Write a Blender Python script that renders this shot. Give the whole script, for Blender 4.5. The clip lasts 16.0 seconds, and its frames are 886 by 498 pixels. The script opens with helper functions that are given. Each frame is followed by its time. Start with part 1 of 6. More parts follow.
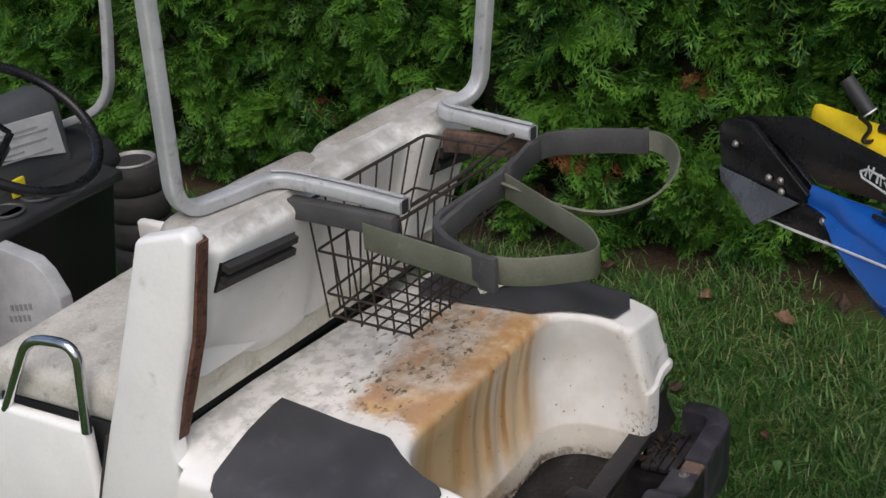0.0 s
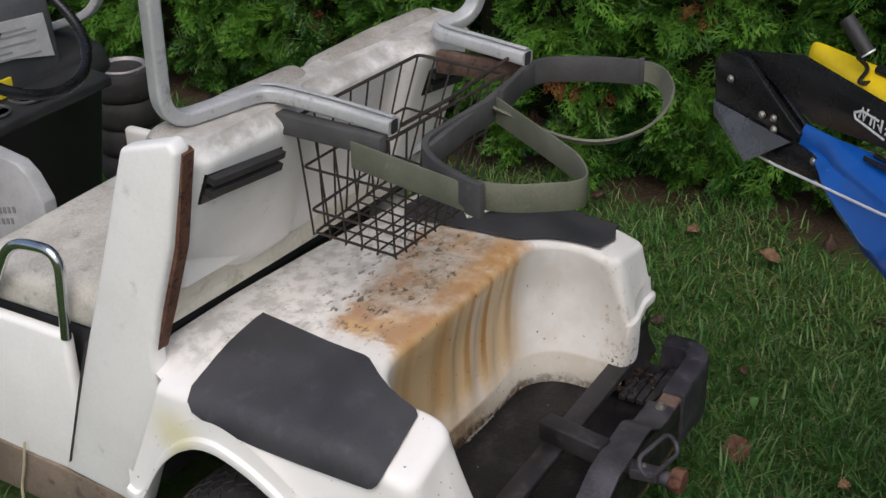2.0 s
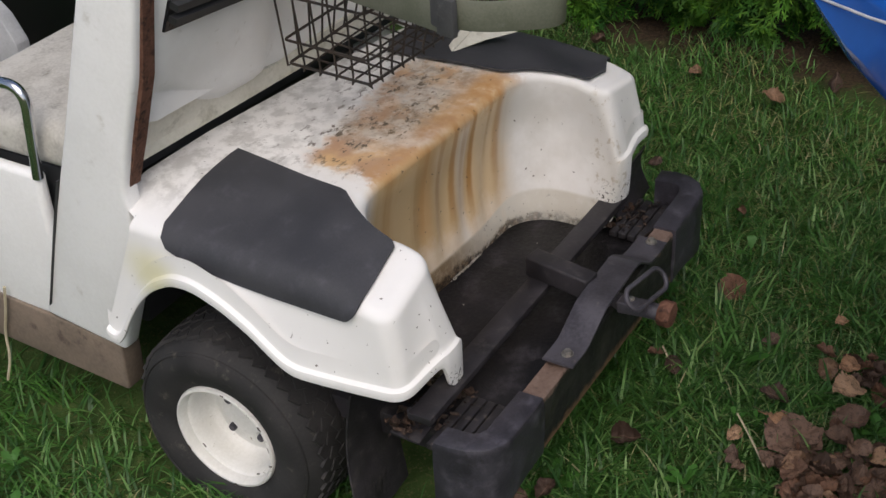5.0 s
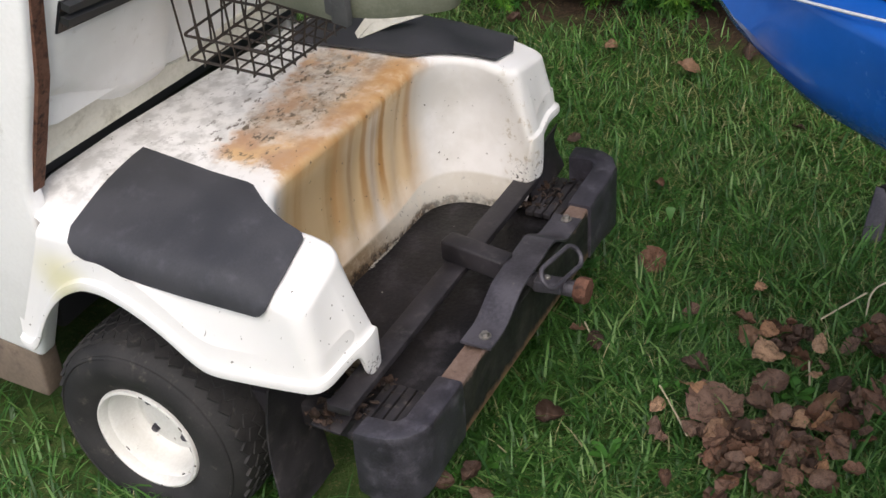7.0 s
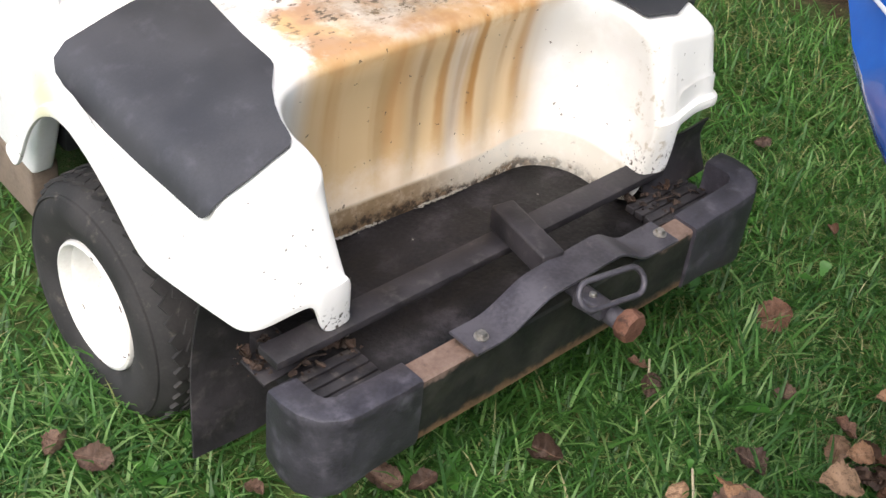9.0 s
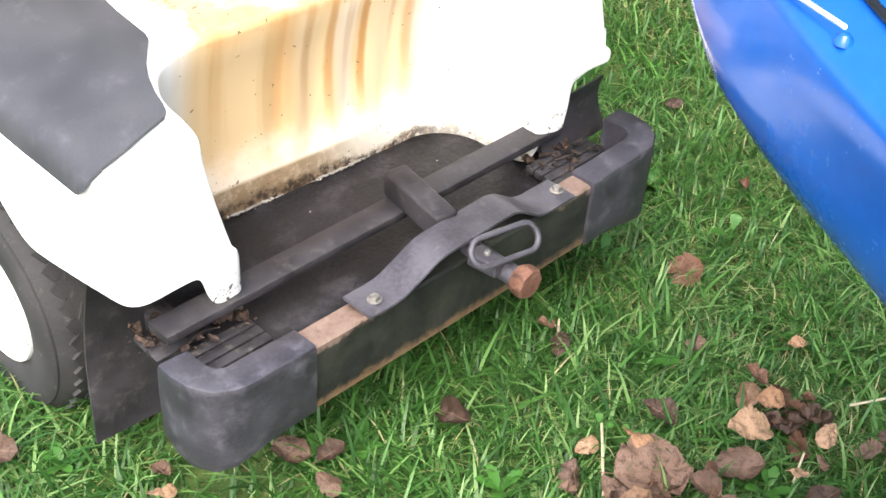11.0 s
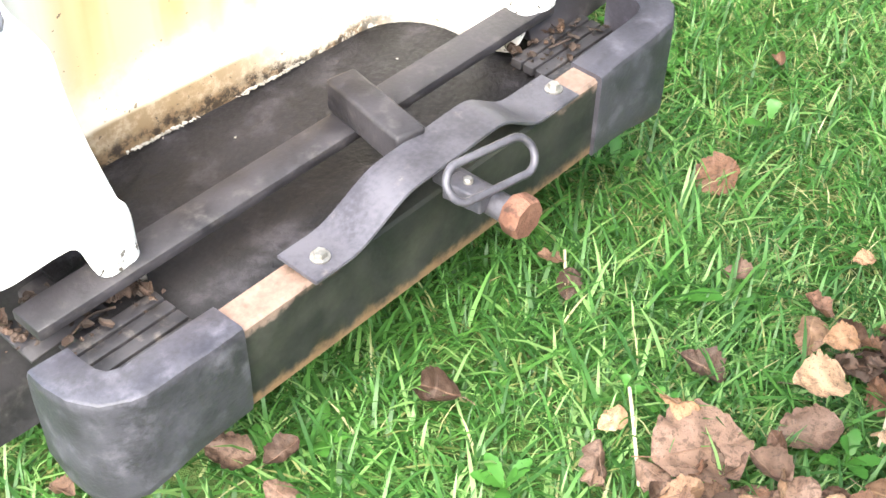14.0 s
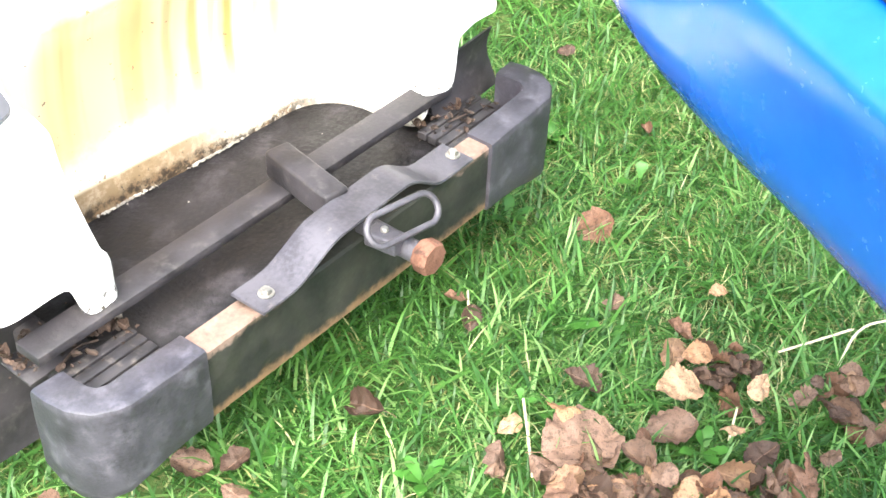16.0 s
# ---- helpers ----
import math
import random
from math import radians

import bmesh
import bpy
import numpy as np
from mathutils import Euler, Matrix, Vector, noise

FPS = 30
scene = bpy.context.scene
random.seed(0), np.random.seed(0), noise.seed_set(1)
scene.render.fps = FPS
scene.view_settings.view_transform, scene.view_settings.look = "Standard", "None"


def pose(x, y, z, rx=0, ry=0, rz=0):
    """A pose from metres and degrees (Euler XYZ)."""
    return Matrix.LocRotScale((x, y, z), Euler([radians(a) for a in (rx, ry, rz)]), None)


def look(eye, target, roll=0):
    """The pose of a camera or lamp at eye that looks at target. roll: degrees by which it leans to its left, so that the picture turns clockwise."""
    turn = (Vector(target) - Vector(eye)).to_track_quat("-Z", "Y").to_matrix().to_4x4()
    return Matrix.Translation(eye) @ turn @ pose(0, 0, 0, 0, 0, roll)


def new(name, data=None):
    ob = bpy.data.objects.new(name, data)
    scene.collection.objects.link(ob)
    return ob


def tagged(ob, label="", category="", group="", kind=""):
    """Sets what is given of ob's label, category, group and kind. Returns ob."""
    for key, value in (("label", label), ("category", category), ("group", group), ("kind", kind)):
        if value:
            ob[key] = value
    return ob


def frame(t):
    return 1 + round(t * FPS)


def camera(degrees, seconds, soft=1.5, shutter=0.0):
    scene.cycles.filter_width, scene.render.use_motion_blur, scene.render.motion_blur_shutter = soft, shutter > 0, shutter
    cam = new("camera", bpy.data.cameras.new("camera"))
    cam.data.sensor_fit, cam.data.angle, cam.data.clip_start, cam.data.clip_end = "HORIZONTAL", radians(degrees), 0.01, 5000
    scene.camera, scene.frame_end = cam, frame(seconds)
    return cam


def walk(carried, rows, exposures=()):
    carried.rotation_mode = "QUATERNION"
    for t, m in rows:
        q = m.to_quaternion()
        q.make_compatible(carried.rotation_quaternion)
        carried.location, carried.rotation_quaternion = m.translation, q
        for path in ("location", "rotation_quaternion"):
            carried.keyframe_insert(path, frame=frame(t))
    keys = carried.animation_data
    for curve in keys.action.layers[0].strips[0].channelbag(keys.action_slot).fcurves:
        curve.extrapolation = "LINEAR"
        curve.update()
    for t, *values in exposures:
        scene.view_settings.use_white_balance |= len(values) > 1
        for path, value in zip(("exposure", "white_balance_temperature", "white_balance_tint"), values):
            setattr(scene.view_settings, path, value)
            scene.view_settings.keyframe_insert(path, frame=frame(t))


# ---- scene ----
cam = camera(37.0, 16.0)
PATH = [
    (0, (-1.981, -0.758, 1.875), (-0.425, 0.18, 1.038), -4.2),
    (0.5, (-1.974, -0.77, 1.87), (-0.415, 0.154, 1.025), -4.5),
    (1, (-1.971, -0.775, 1.871), (-0.408, 0.136, 1.018), -3.7),
    (1.5, (-1.967, -0.765, 1.887), (-0.409, 0.148, 1.028), -3.0),
    (2, (-1.966, -0.757, 1.87), (-0.451, 0.145, 0.927), -1.4),
    (2.5, (-1.955, -0.774, 1.815), (-0.489, 0.098, 0.77), -1.9),
    (3, (-1.94, -0.792, 1.794), (-0.502, 0.084, 0.716), -2.2),
    (3.5, (-1.921, -0.784, 1.781), (-0.509, 0.106, 0.68), -2.5),
    (6, (-1.904, -0.815, 1.756), (-0.495, 0.064, 0.642), -3.2),
    (6.5, (-1.905, -0.81, 1.75), (-0.501, 0.062, 0.623), -3.3),
    (7, (-1.867, -0.855, 1.763), (-0.43, -0.047, 0.629), -4.5),
    (7.5, (-1.813, -0.874, 1.735), (-0.353, -0.096, 0.611), -3.4),
    (8, (-1.657, -0.821, 1.667), (-0.199, -0.045, 0.539), -2.9),
    (8.5, (-1.381, -0.926, 1.576), (-0.038, 0.038, 0.451), 2.8),
    (9, (-1.274, -0.93, 1.566), (-0.15, 0.155, 0.318), 6.9),
    (9.5, (-1.246, -0.989, 1.544), (-0.091, 0.075, 0.306), 6.6),
    (12, (-1.195, -1.043, 1.518), (-0.037, 0.025, 0.286), 3.0),
    (12.5, (-1.19, -1.045, 1.516), (-0.017, 0.02, 0.295), 2.0),
    (13, (-1.159, -1.043, 1.51), (0.015, 0.028, 0.296), 1.1),
    (13.5, (-1.047, -0.928, 1.415), (0.101, 0.135, 0.169), 1.5),
    (14, (-0.879, -0.768, 1.254), (0.211, 0.198, -0.117), 1.2),
    (14.5, (-0.799, -0.716, 1.208), (0.287, 0.208, -0.194), 2.3),
    (15, (-0.797, -0.717, 1.216), (0.303, 0.203, -0.178), 2.6),
    (15.5, (-0.901, -0.809, 1.329), (0.252, 0.112, -0.022), 2.9),
    (16, (-1.099, -0.955, 1.441), (0.131, -0.03, 0.164), 2.5),
]
walk(cam, [(t, look(eye, target, roll)) for t, eye, target, roll in PATH],
     exposures=[(0, -0.24, 6500, 11), (2.5, -0.29, 6500, 11), (3.5, -0.36, 6500, 11), (6.5, -0.02, 6500, 11), (7.0, 0.20, 6500, 11), (8.0, 0.76, 6500, 10), (8.5, 0.66, 6500, 10), (9.0, 0.89, 6500, 10), (9.5, 1.22, 6500, 10), (12.0, 2.22, 6500, 7), (13.0, 2.47, 6500, 6),
                (14.0, 2.82, 6500, 4), (14.5, 2.90, 6500, 4), (15.0, 2.90, 6500, 4), (16.0, 2.93, 6500, 4)])

# ---------- exposure and light ----------
SUN_EL, SUN_AZ = 54.0, 240.0
world = bpy.data.worlds.new("world")
scene.world = world
world.use_nodes = True
wn = world.node_tree
sky = wn.nodes.new("ShaderNodeTexSky")
sky.sky_type = "NISHITA"
sky.sun_disc = False
sky.sun_elevation = radians(SUN_EL)
sky.sun_rotation = radians(SUN_AZ)
sky.air_density = 1.0
sky.dust_density = 4.0
wn.nodes["Background"].inputs["Strength"].default_value = 0.15
wn.links.new(sky.outputs[0], wn.nodes["Background"].inputs["Color"])
sun = new("sun", bpy.data.lights.new("sun", "SUN"))
sun.data.energy = 1.6
sun.data.angle = radians(60)
sun.data.color = (1.0, 0.97, 0.92)
az, el = radians(SUN_AZ), radians(SUN_EL)
sun.matrix_world = look((0, 0, 6), Vector((0, 0, 6)) - Vector((math.sin(az) * math.cos(el), math.cos(az) * math.cos(el), math.sin(el))))


# ---------- materials ----------
class Nodes:
    """Short hand for building a node material."""

    def __init__(self, name):
        self.m = bpy.data.materials.new(name)
        self.m.use_nodes = True
        self.t = self.m.node_tree
        self.b = self.t.nodes["Principled BSDF"]

    def add(self, kind, **values):
        n = self.t.nodes.new("ShaderNode" + kind)
        for k, v in values.items():
            n.inputs[k.replace("_", " ")].default_value = v
        return n

    def link(self, a, b):
        self.t.links.new(a, b)

    def coords(self):
        return self.add("TexCoord").outputs["Object"]

    def noise(self, vec, scale, detail=4.0, rough=0.55, stretch=None):
        if stretch:
            mp = self.add("Mapping")
            mp.inputs["Scale"].default_value = stretch
            self.link(vec, mp.inputs["Vector"])
            vec = mp.outputs[0]
        n = self.add("TexNoise", Scale=scale, Detail=detail, Roughness=rough)
        self.link(vec, n.inputs["Vector"])
        return n.outputs["Fac"]

    def ramp(self, fac, lo, hi, a=0.0, b=1.0):
        n = self.add("MapRange")
        n.interpolation_type = "SMOOTHSTEP"
        n.inputs["From Min"].default_value, n.inputs["From Max"].default_value = lo, hi
        n.inputs["To Min"].default_value, n.inputs["To Max"].default_value = a, b
        self.link(fac, n.inputs["Value"])
        return n.outputs["Result"]

    def math(self, op, a, b):
        n = self.t.nodes.new("ShaderNodeMath")
        n.operation = op
        for i, v in enumerate((a, b)):
            if isinstance(v, (int, float)):
                n.inputs[i].default_value = v
            else:
                self.link(v, n.inputs[i])
        return n.outputs[0]

    def mix(self, fac, a, b):
        n = self.t.nodes.new("ShaderNodeMix")
        n.data_type = "RGBA"
        for i, v in ((0, fac), (6, a), (7, b)):
            if isinstance(v, (int, float)):
                n.inputs[i].default_value = v
            elif isinstance(v, tuple):
                n.inputs[i].default_value = (*v[:3], 1.0)
            else:
                self.link(v, n.inputs[i])
        return n.outputs[2]

    def xyz(self, vec):
        n = self.add("SeparateXYZ")
        self.link(vec, n.inputs[0])
        return n.outputs

    def bump(self, fac, strength=0.2, distance=0.002):
        n = self.add("Bump", Strength=strength, Distance=distance)
        self.link(fac, n.inputs["Height"])
        self.link(n.outputs[0], self.b.inputs["Normal"])

    def done(self, color=None, rough=None, metal=0.0, spec=0.5):
        if color is not None:
            if isinstance(color, tuple):
                self.b.inputs["Base Color"].default_value = (*color, 1)
            else:
                self.link(color, self.b.inputs["Base Color"])
        if rough is not None:
            if isinstance(rough, (int, float)):
                self.b.inputs["Roughness"].default_value = rough
            else:
                self.link(rough, self.b.inputs["Roughness"])
        self.b.inputs["Metallic"].default_value = metal
        self.b.inputs["Specular IOR Level"].default_value = spec
        return self.m


def surface(name, a, b, scale=6.0, fine=90.0, rough=(0.45, 0.7), metal=0.0, bump=0.15, depth=0.001, spec=0.5, dirt_or_sheen=None, dirt_or_sheen_at=(0.55, 0.7)):
    """Two colours mingled by a coarse and a fine grain, with an optional third in patches: grime, or the mat's painted
    sheen.
    """
    n = Nodes(name)
    v = n.coords()
    big, small = n.noise(v, scale, 5), n.noise(v, fine, 3)
    f = n.math("ADD", n.math("MULTIPLY", big, 0.65), n.math("MULTIPLY", small, 0.35))
    col = n.mix(n.ramp(f, 0.35, 0.65), a, b)
    if dirt_or_sheen:
        col = n.mix(n.ramp(n.noise(v, scale * 2.3, 8, 0.65), *dirt_or_sheen_at), col, dirt_or_sheen)
    if bump:
        n.bump(small, bump, depth)
    return n.done(col, n.ramp(f, 0.3, 0.7, *rough), metal, spec)


def shell_material():
    """White gel coat, rusty where the load sat, streaked below the edge, grimy at the foot of the well."""
    n = Nodes("stained_white_fibreglass")
    v = n.coords()
    x, y, z = n.xyz(v)
    big, mid, fine = n.noise(v, 5, 5), n.noise(v, 22, 6, 0.65), n.noise(v, 120, 4)
    col = n.mix(n.ramp(big, 0.4, 0.7, 0.0, 0.5), (0.86, 0.85, 0.84), (0.78, 0.77, 0.745))
    top = n.ramp(z, 0.515, 0.54)
    # grey bloom over the deck towards the seat
    bloom = n.math("MULTIPLY", n.math("MULTIPLY", top, n.ramp(y, 0.42, 0.62)), n.ramp(mid, 0.42, 0.62, 0.05, 0.75))
    col = n.mix(bloom, col, (0.50, 0.49, 0.47))
    # rust: a patch on the deck with an ochre rim and a grey crumbling heart, and runs on the face beneath it
    wob = n.math("MULTIPLY", n.math("SUBTRACT", mid, 0.5), 0.13)
    xx, yy = n.math("ADD", x, wob), n.math("ADD", y, wob)
    across = n.math("MULTIPLY", n.ramp(xx, -0.235, -0.195), n.ramp(xx, 0.29, 0.235))
    front = n.math("ADD", yy, n.ramp(x, -0.2, 0.2, 0.02, -0.02))
    patch = n.math("MULTIPLY", n.math("MULTIPLY", across, n.ramp(front, 0.585, 0.545)), top)
    patch = n.math("MULTIPLY", patch, n.math("MAXIMUM", n.ramp(n.noise(v, 7, 6, 0.6), 0.34, 0.52, 0.35, 1.0), n.ramp(xx, -0.10, -0.15)))
    heart = n.math("MULTIPLY", n.ramp(xx, -0.16, -0.08), n.ramp(n.noise(v, 10, 6, 0.65), 0.36, 0.54))
    ochre = n.mix(n.ramp(n.noise(v, 14, 4, 0.6), 0.38, 0.62), (0.62, 0.38, 0.165), (0.42, 0.225, 0.115))
    stain = n.mix(n.math("MULTIPLY", heart, n.ramp(y, 0.40, 0.45)), ochre, n.mix(n.ramp(n.noise(v, 45, 6, 0.7), 0.4, 0.62), (0.60, 0.54, 0.46), (0.30, 0.225, 0.165)))
    col = n.mix(n.math("MULTIPLY", patch, 0.92), col, stain)
    flake = n.noise(v, 30, 8, 0.72, (1.0, 1.7, 1.0))
    bits = n.math("MULTIPLY", n.math("MULTIPLY", top, n.ramp(flake, 0.565, 0.60)), n.math("MULTIPLY", n.ramp(yy, 0.74, 0.52, 0.15, 1.0), n.ramp(y, 0.40, 0.44)))
    col = n.mix(n.math("MULTIPLY", bits, n.ramp(xx, -0.27, -0.16, 0.12, 1.0)), col, (0.085, 0.065, 0.05))
    face = n.math("MULTIPLY", n.math("MULTIPLY", n.ramp(x, -0.285, -0.215), n.ramp(x, 0.275, 0.225)), n.math("MULTIPLY", n.ramp(y, 0.29, 0.345), n.ramp(z, 0.553, 0.535)))
    broad = n.noise(v, 9, 3, 0.5, (1.0, 1.0, 0.10))
    pale = n.math("MULTIPLY", n.ramp(x, 0.045, 0.075), n.ramp(x, 0.10, 0.075))
    wash = n.math("MULTIPLY", face, n.math("MULTIPLY", n.ramp(broad, 0.28, 0.50, 0.70, 1.0), n.math("SUBTRACT", 1.0, n.math("MULTIPLY", pale, 0.45))))
    wash = n.math("MULTIPLY", wash, n.ramp(n.math("ADD", z, wob), 0.245, 0.33, 0.62, 1.0))
    col = n.mix(wash, col, n.mix(n.ramp(x, -0.05, 0.16), (0.60, 0.44, 0.25), (0.66, 0.495, 0.30)))
    streak = n.noise(v, 15, 3, 0.55, (1.0, 0.4, 0.02))
    runs = n.math("MULTIPLY", n.math("MULTIPLY", face, n.ramp(streak, 0.50, 0.60)), n.ramp(n.math("ADD", z, wob), 0.27, 0.42, 0.15, 1.0))
    col = n.mix(n.math("MULTIPLY", runs, 0.60), col, (0.50, 0.30, 0.125))
    sway = n.math("ADD", x, n.math("MULTIPLY", n.math("SUBTRACT", n.noise(v, 9, 4), 0.5), 0.012))
    for at, half, low, deep in ((-0.185, 0.020, 0.30, 0.35), (-0.055, 0.030, 0.26, 0.45), (-0.012, 0.014, 0.30, 0.55), (0.036, 0.013, 0.27, 0.80), (0.106, 0.011, 0.265, 0.95), (0.168, 0.009, 0.36, 0.45), (0.205, 0.020, 0.28, 0.65)):
        near = n.ramp(n.math("ABSOLUTE", n.math("SUBTRACT", sway, at), 0), half, half * 0.25)
        run = n.math("MULTIPLY", n.math("MULTIPLY", near, face), n.ramp(n.math("ADD", z, n.math("MULTIPLY", wob, 0.4)), low, low + 0.12, 0.1, 1.0))
        col = n.mix(n.math("MULTIPLY", run, deep), col, (0.42, 0.215, 0.07))
    edge = n.math("MULTIPLY", n.math("MULTIPLY", across, n.ramp(y, 0.43, 0.40)), n.math("MULTIPLY", n.ramp(z, 0.50, 0.535), n.ramp(mid, 0.36, 0.58)))
    col = n.mix(n.math("MULTIPLY", edge, n.ramp(x, 0.05, 0.2, 0.45, 0.85)), col, (0.52, 0.275, 0.10))
    # grime along the foot of the well
    inside = n.math("MULTIPLY", n.ramp(n.math("ABSOLUTE", n.math("ADD", x, 0.02), 0), 0.36, 0.33), n.ramp(y, 0.13, 0.18))
    rough = n.noise(v, 38, 7, 0.72)
    zf = n.math("ADD", z, n.math("MULTIPLY", n.math("SUBTRACT", rough, 0.5), 0.05))
    low = n.ramp(n.math("SUBTRACT", z, n.ramp(x, 0.10, 0.30, 0.0, 0.020)), 0.258, 0.249)
    tan = n.mix(n.ramp(x, -0.05, 0.22), (0.20, 0.140, 0.080), (0.62, 0.585, 0.51))
    col = n.mix(n.math("MULTIPLY", n.math("MULTIPLY", inside, low), n.ramp(rough, 0.32, 0.55, 0.70, 1.0)), col, tan)
    ledge = n.ramp(x, 0.05, 0.25, 0.0, 0.012)
    zc = n.math("SUBTRACT", n.math("ADD", z, n.math("MULTIPLY", n.math("SUBTRACT", n.noise(v, 20, 7, 0.75), 0.5), 0.06)), ledge)
    crust = n.math("MULTIPLY", n.math("MULTIPLY", inside, n.ramp(n.math("ADD", zc, n.ramp(x, -0.05, 0.20, -0.006, 0.010)), 0.226, 0.210)), n.ramp(n.noise(v, 75, 5, 0.7), 0.40, 0.52, 0.35, 1.0))
    col = n.mix(crust, col, n.mix(n.ramp(n.noise(v, 60, 4, 0.7), 0.45, 0.62), (0.028, 0.020, 0.014), (0.16, 0.105, 0.06)))
    spat = n.math("MULTIPLY", n.math("MULTIPLY", inside, n.ramp(z, 0.275, 0.24)), n.ramp(n.noise(v, 110, 3, 0.6), 0.64, 0.70))
    col = n.mix(spat, col, (0.05, 0.04, 0.03))
    haze = n.math("MULTIPLY", n.math("MULTIPLY", n.ramp(n.math("ABSOLUTE", n.math("SUBTRACT", x, 0.275), 0), 0.075, 0.04), n.ramp(y, 0.42, 0.36)), n.ramp(n.noise(v, 6, 5, 0.6), 0.30, 0.60, 0.15, 0.75))
    col = n.mix(n.math("MULTIPLY", haze, n.ramp(z, 0.56, 0.52)), col, (0.60, 0.58, 0.53))
    # moss bloom over the wheel arch and flecks of dirt all over
    moss = n.math("MULTIPLY", n.math("MULTIPLY", n.ramp(y, 0.60, 0.68), n.ramp(y, 0.80, 0.70)), n.math("MULTIPLY", n.ramp(z, 0.36, 0.42), n.ramp(z, 0.49, 0.43)))
    col = n.mix(n.math("MULTIPLY", moss, 0.6), col, (0.66, 0.62, 0.28))
    far_corner = n.math("MULTIPLY", n.ramp(n.math("ABSOLUTE", n.math("SUBTRACT", x, 0.325), 0), 0.028, 0.006), n.math("MULTIPLY", n.ramp(y, 0.225, 0.19), n.ramp(z, 0.55, 0.50)))
    col = n.mix(n.math("MULTIPLY", far_corner, n.ramp(n.noise(v, 48, 5, 0.7), 0.54, 0.62, 0.06, 0.60)), col, (0.36, 0.29, 0.18))
    tips = n.math("MULTIPLY", n.ramp(z, 0.33, 0.29), n.ramp(y, 0.20, 0.17))
    col = n.mix(n.math("MULTIPLY", tips, n.ramp(n.noise(v, 130, 3, 0.6), 0.56, 0.62)), col, (0.05, 0.04, 0.03))
    fleck = n.ramp(n.noise(v, 95, 2, 0.5), 0.715, 0.74)
    col = n.mix(n.math("MULTIPLY", fleck, 0.8), col, (0.08, 0.06, 0.04))
    n.bump(fine, 0.08, 0.001)
    return n.done(col, n.ramp(mid, 0.3, 0.7, 0.38, 0.6), 0, 0.4)


def green(name, dark, light, tip, scale=1.3):
    """Leaf colour that varies from piece to piece and, more gently, over the plot."""
    n = Nodes(name)
    geo = n.add("NewGeometry")
    r = geo.outputs["Random Per Island"]
    patch = n.noise(n.coords(), scale, 4, 0.7)
    col = n.mix(n.ramp(r, 0.0, 1.0), dark, light)
    col = n.mix(n.ramp(n.math("MULTIPLY", r, patch), 0.36, 0.54), col, tip)
    col = n.mix(n.ramp(patch, 0.35, 0.7, 0.0, 0.35), col, dark)
    tr = n.add("BsdfTranslucent")
    n.link(col, tr.inputs["Color"])
    mx = n.t.nodes.new("ShaderNodeMixShader")
    mx.inputs[0].default_value = 0.3
    n.done(col, 0.42, 0, 0.38)
    n.link(n.b.outputs[0], mx.inputs[1])
    n.link(tr.outputs[0], mx.inputs[2])
    n.link(mx.outputs[0], n.t.nodes["Material Output"].inputs["Surface"])
    return n.m


def ground_material():
    """Dark soil and thatch, turning to bare brown litter under the hedge."""
    n = Nodes("soil_and_thatch")
    v = n.coords()
    x, y, z = n.xyz(v)
    big, mid, fine = n.noise(v, 1.2, 4), n.noise(v, 14, 6, 0.65), n.noise(v, 110, 4, 0.7)
    col = n.mix(n.ramp(mid, 0.35, 0.65), (0.030, 0.058, 0.013), (0.062, 0.104, 0.026))
    col = n.mix(n.ramp(fine, 0.52, 0.7), col, (0.13, 0.12, 0.05))
    bed = n.ramp(n.math("ADD", x, n.math("MULTIPLY", n.math("SUBTRACT", mid, 0.5), 0.7)), 1.62, 1.85)
    bed = n.math("MULTIPLY", bed, n.ramp(x, 3.1, 2.8))
    soil = n.mix(n.ramp(fine, 0.35, 0.65), (0.022, 0.015, 0.010), (0.075, 0.048, 0.028))
    col = n.mix(bed, col, soil)
    n.bump(fine, 0.6, 0.01)
    return n.done(col, 0.9, 0, 0.2)


def seat_back_material():
    """White plastic with grey mildew along its rounded top, and shade there put into the colour."""
    n = Nodes("mildewed_shaded_plastic")
    v = n.coords()
    x, y, z = n.xyz(v)
    mid, fine = n.noise(v, 16, 6, 0.65), n.noise(v, 110, 4)
    col = n.mix(n.ramp(n.noise(v, 6, 4), 0.35, 0.65), (0.84, 0.84, 0.835), (0.76, 0.76, 0.75))
    wz = n.math("ADD", z, n.math("MULTIPLY", n.math("SUBTRACT", mid, 0.5), 0.06))
    col = n.mix(n.math("MULTIPLY", n.ramp(wz, 0.925, 0.955), n.ramp(mid, 0.3, 0.65, 0.45, 0.95)), col, (0.36, 0.345, 0.32))
    col = n.mix(n.ramp(n.noise(v, 34, 7, 0.7), 0.60, 0.72, 0.0, 0.35), col, (0.40, 0.37, 0.31))
    n.bump(fine, 0.06, 0.001)
    return n.done(col, n.ramp(mid, 0.3, 0.7, 0.4, 0.6), 0, 0.4)


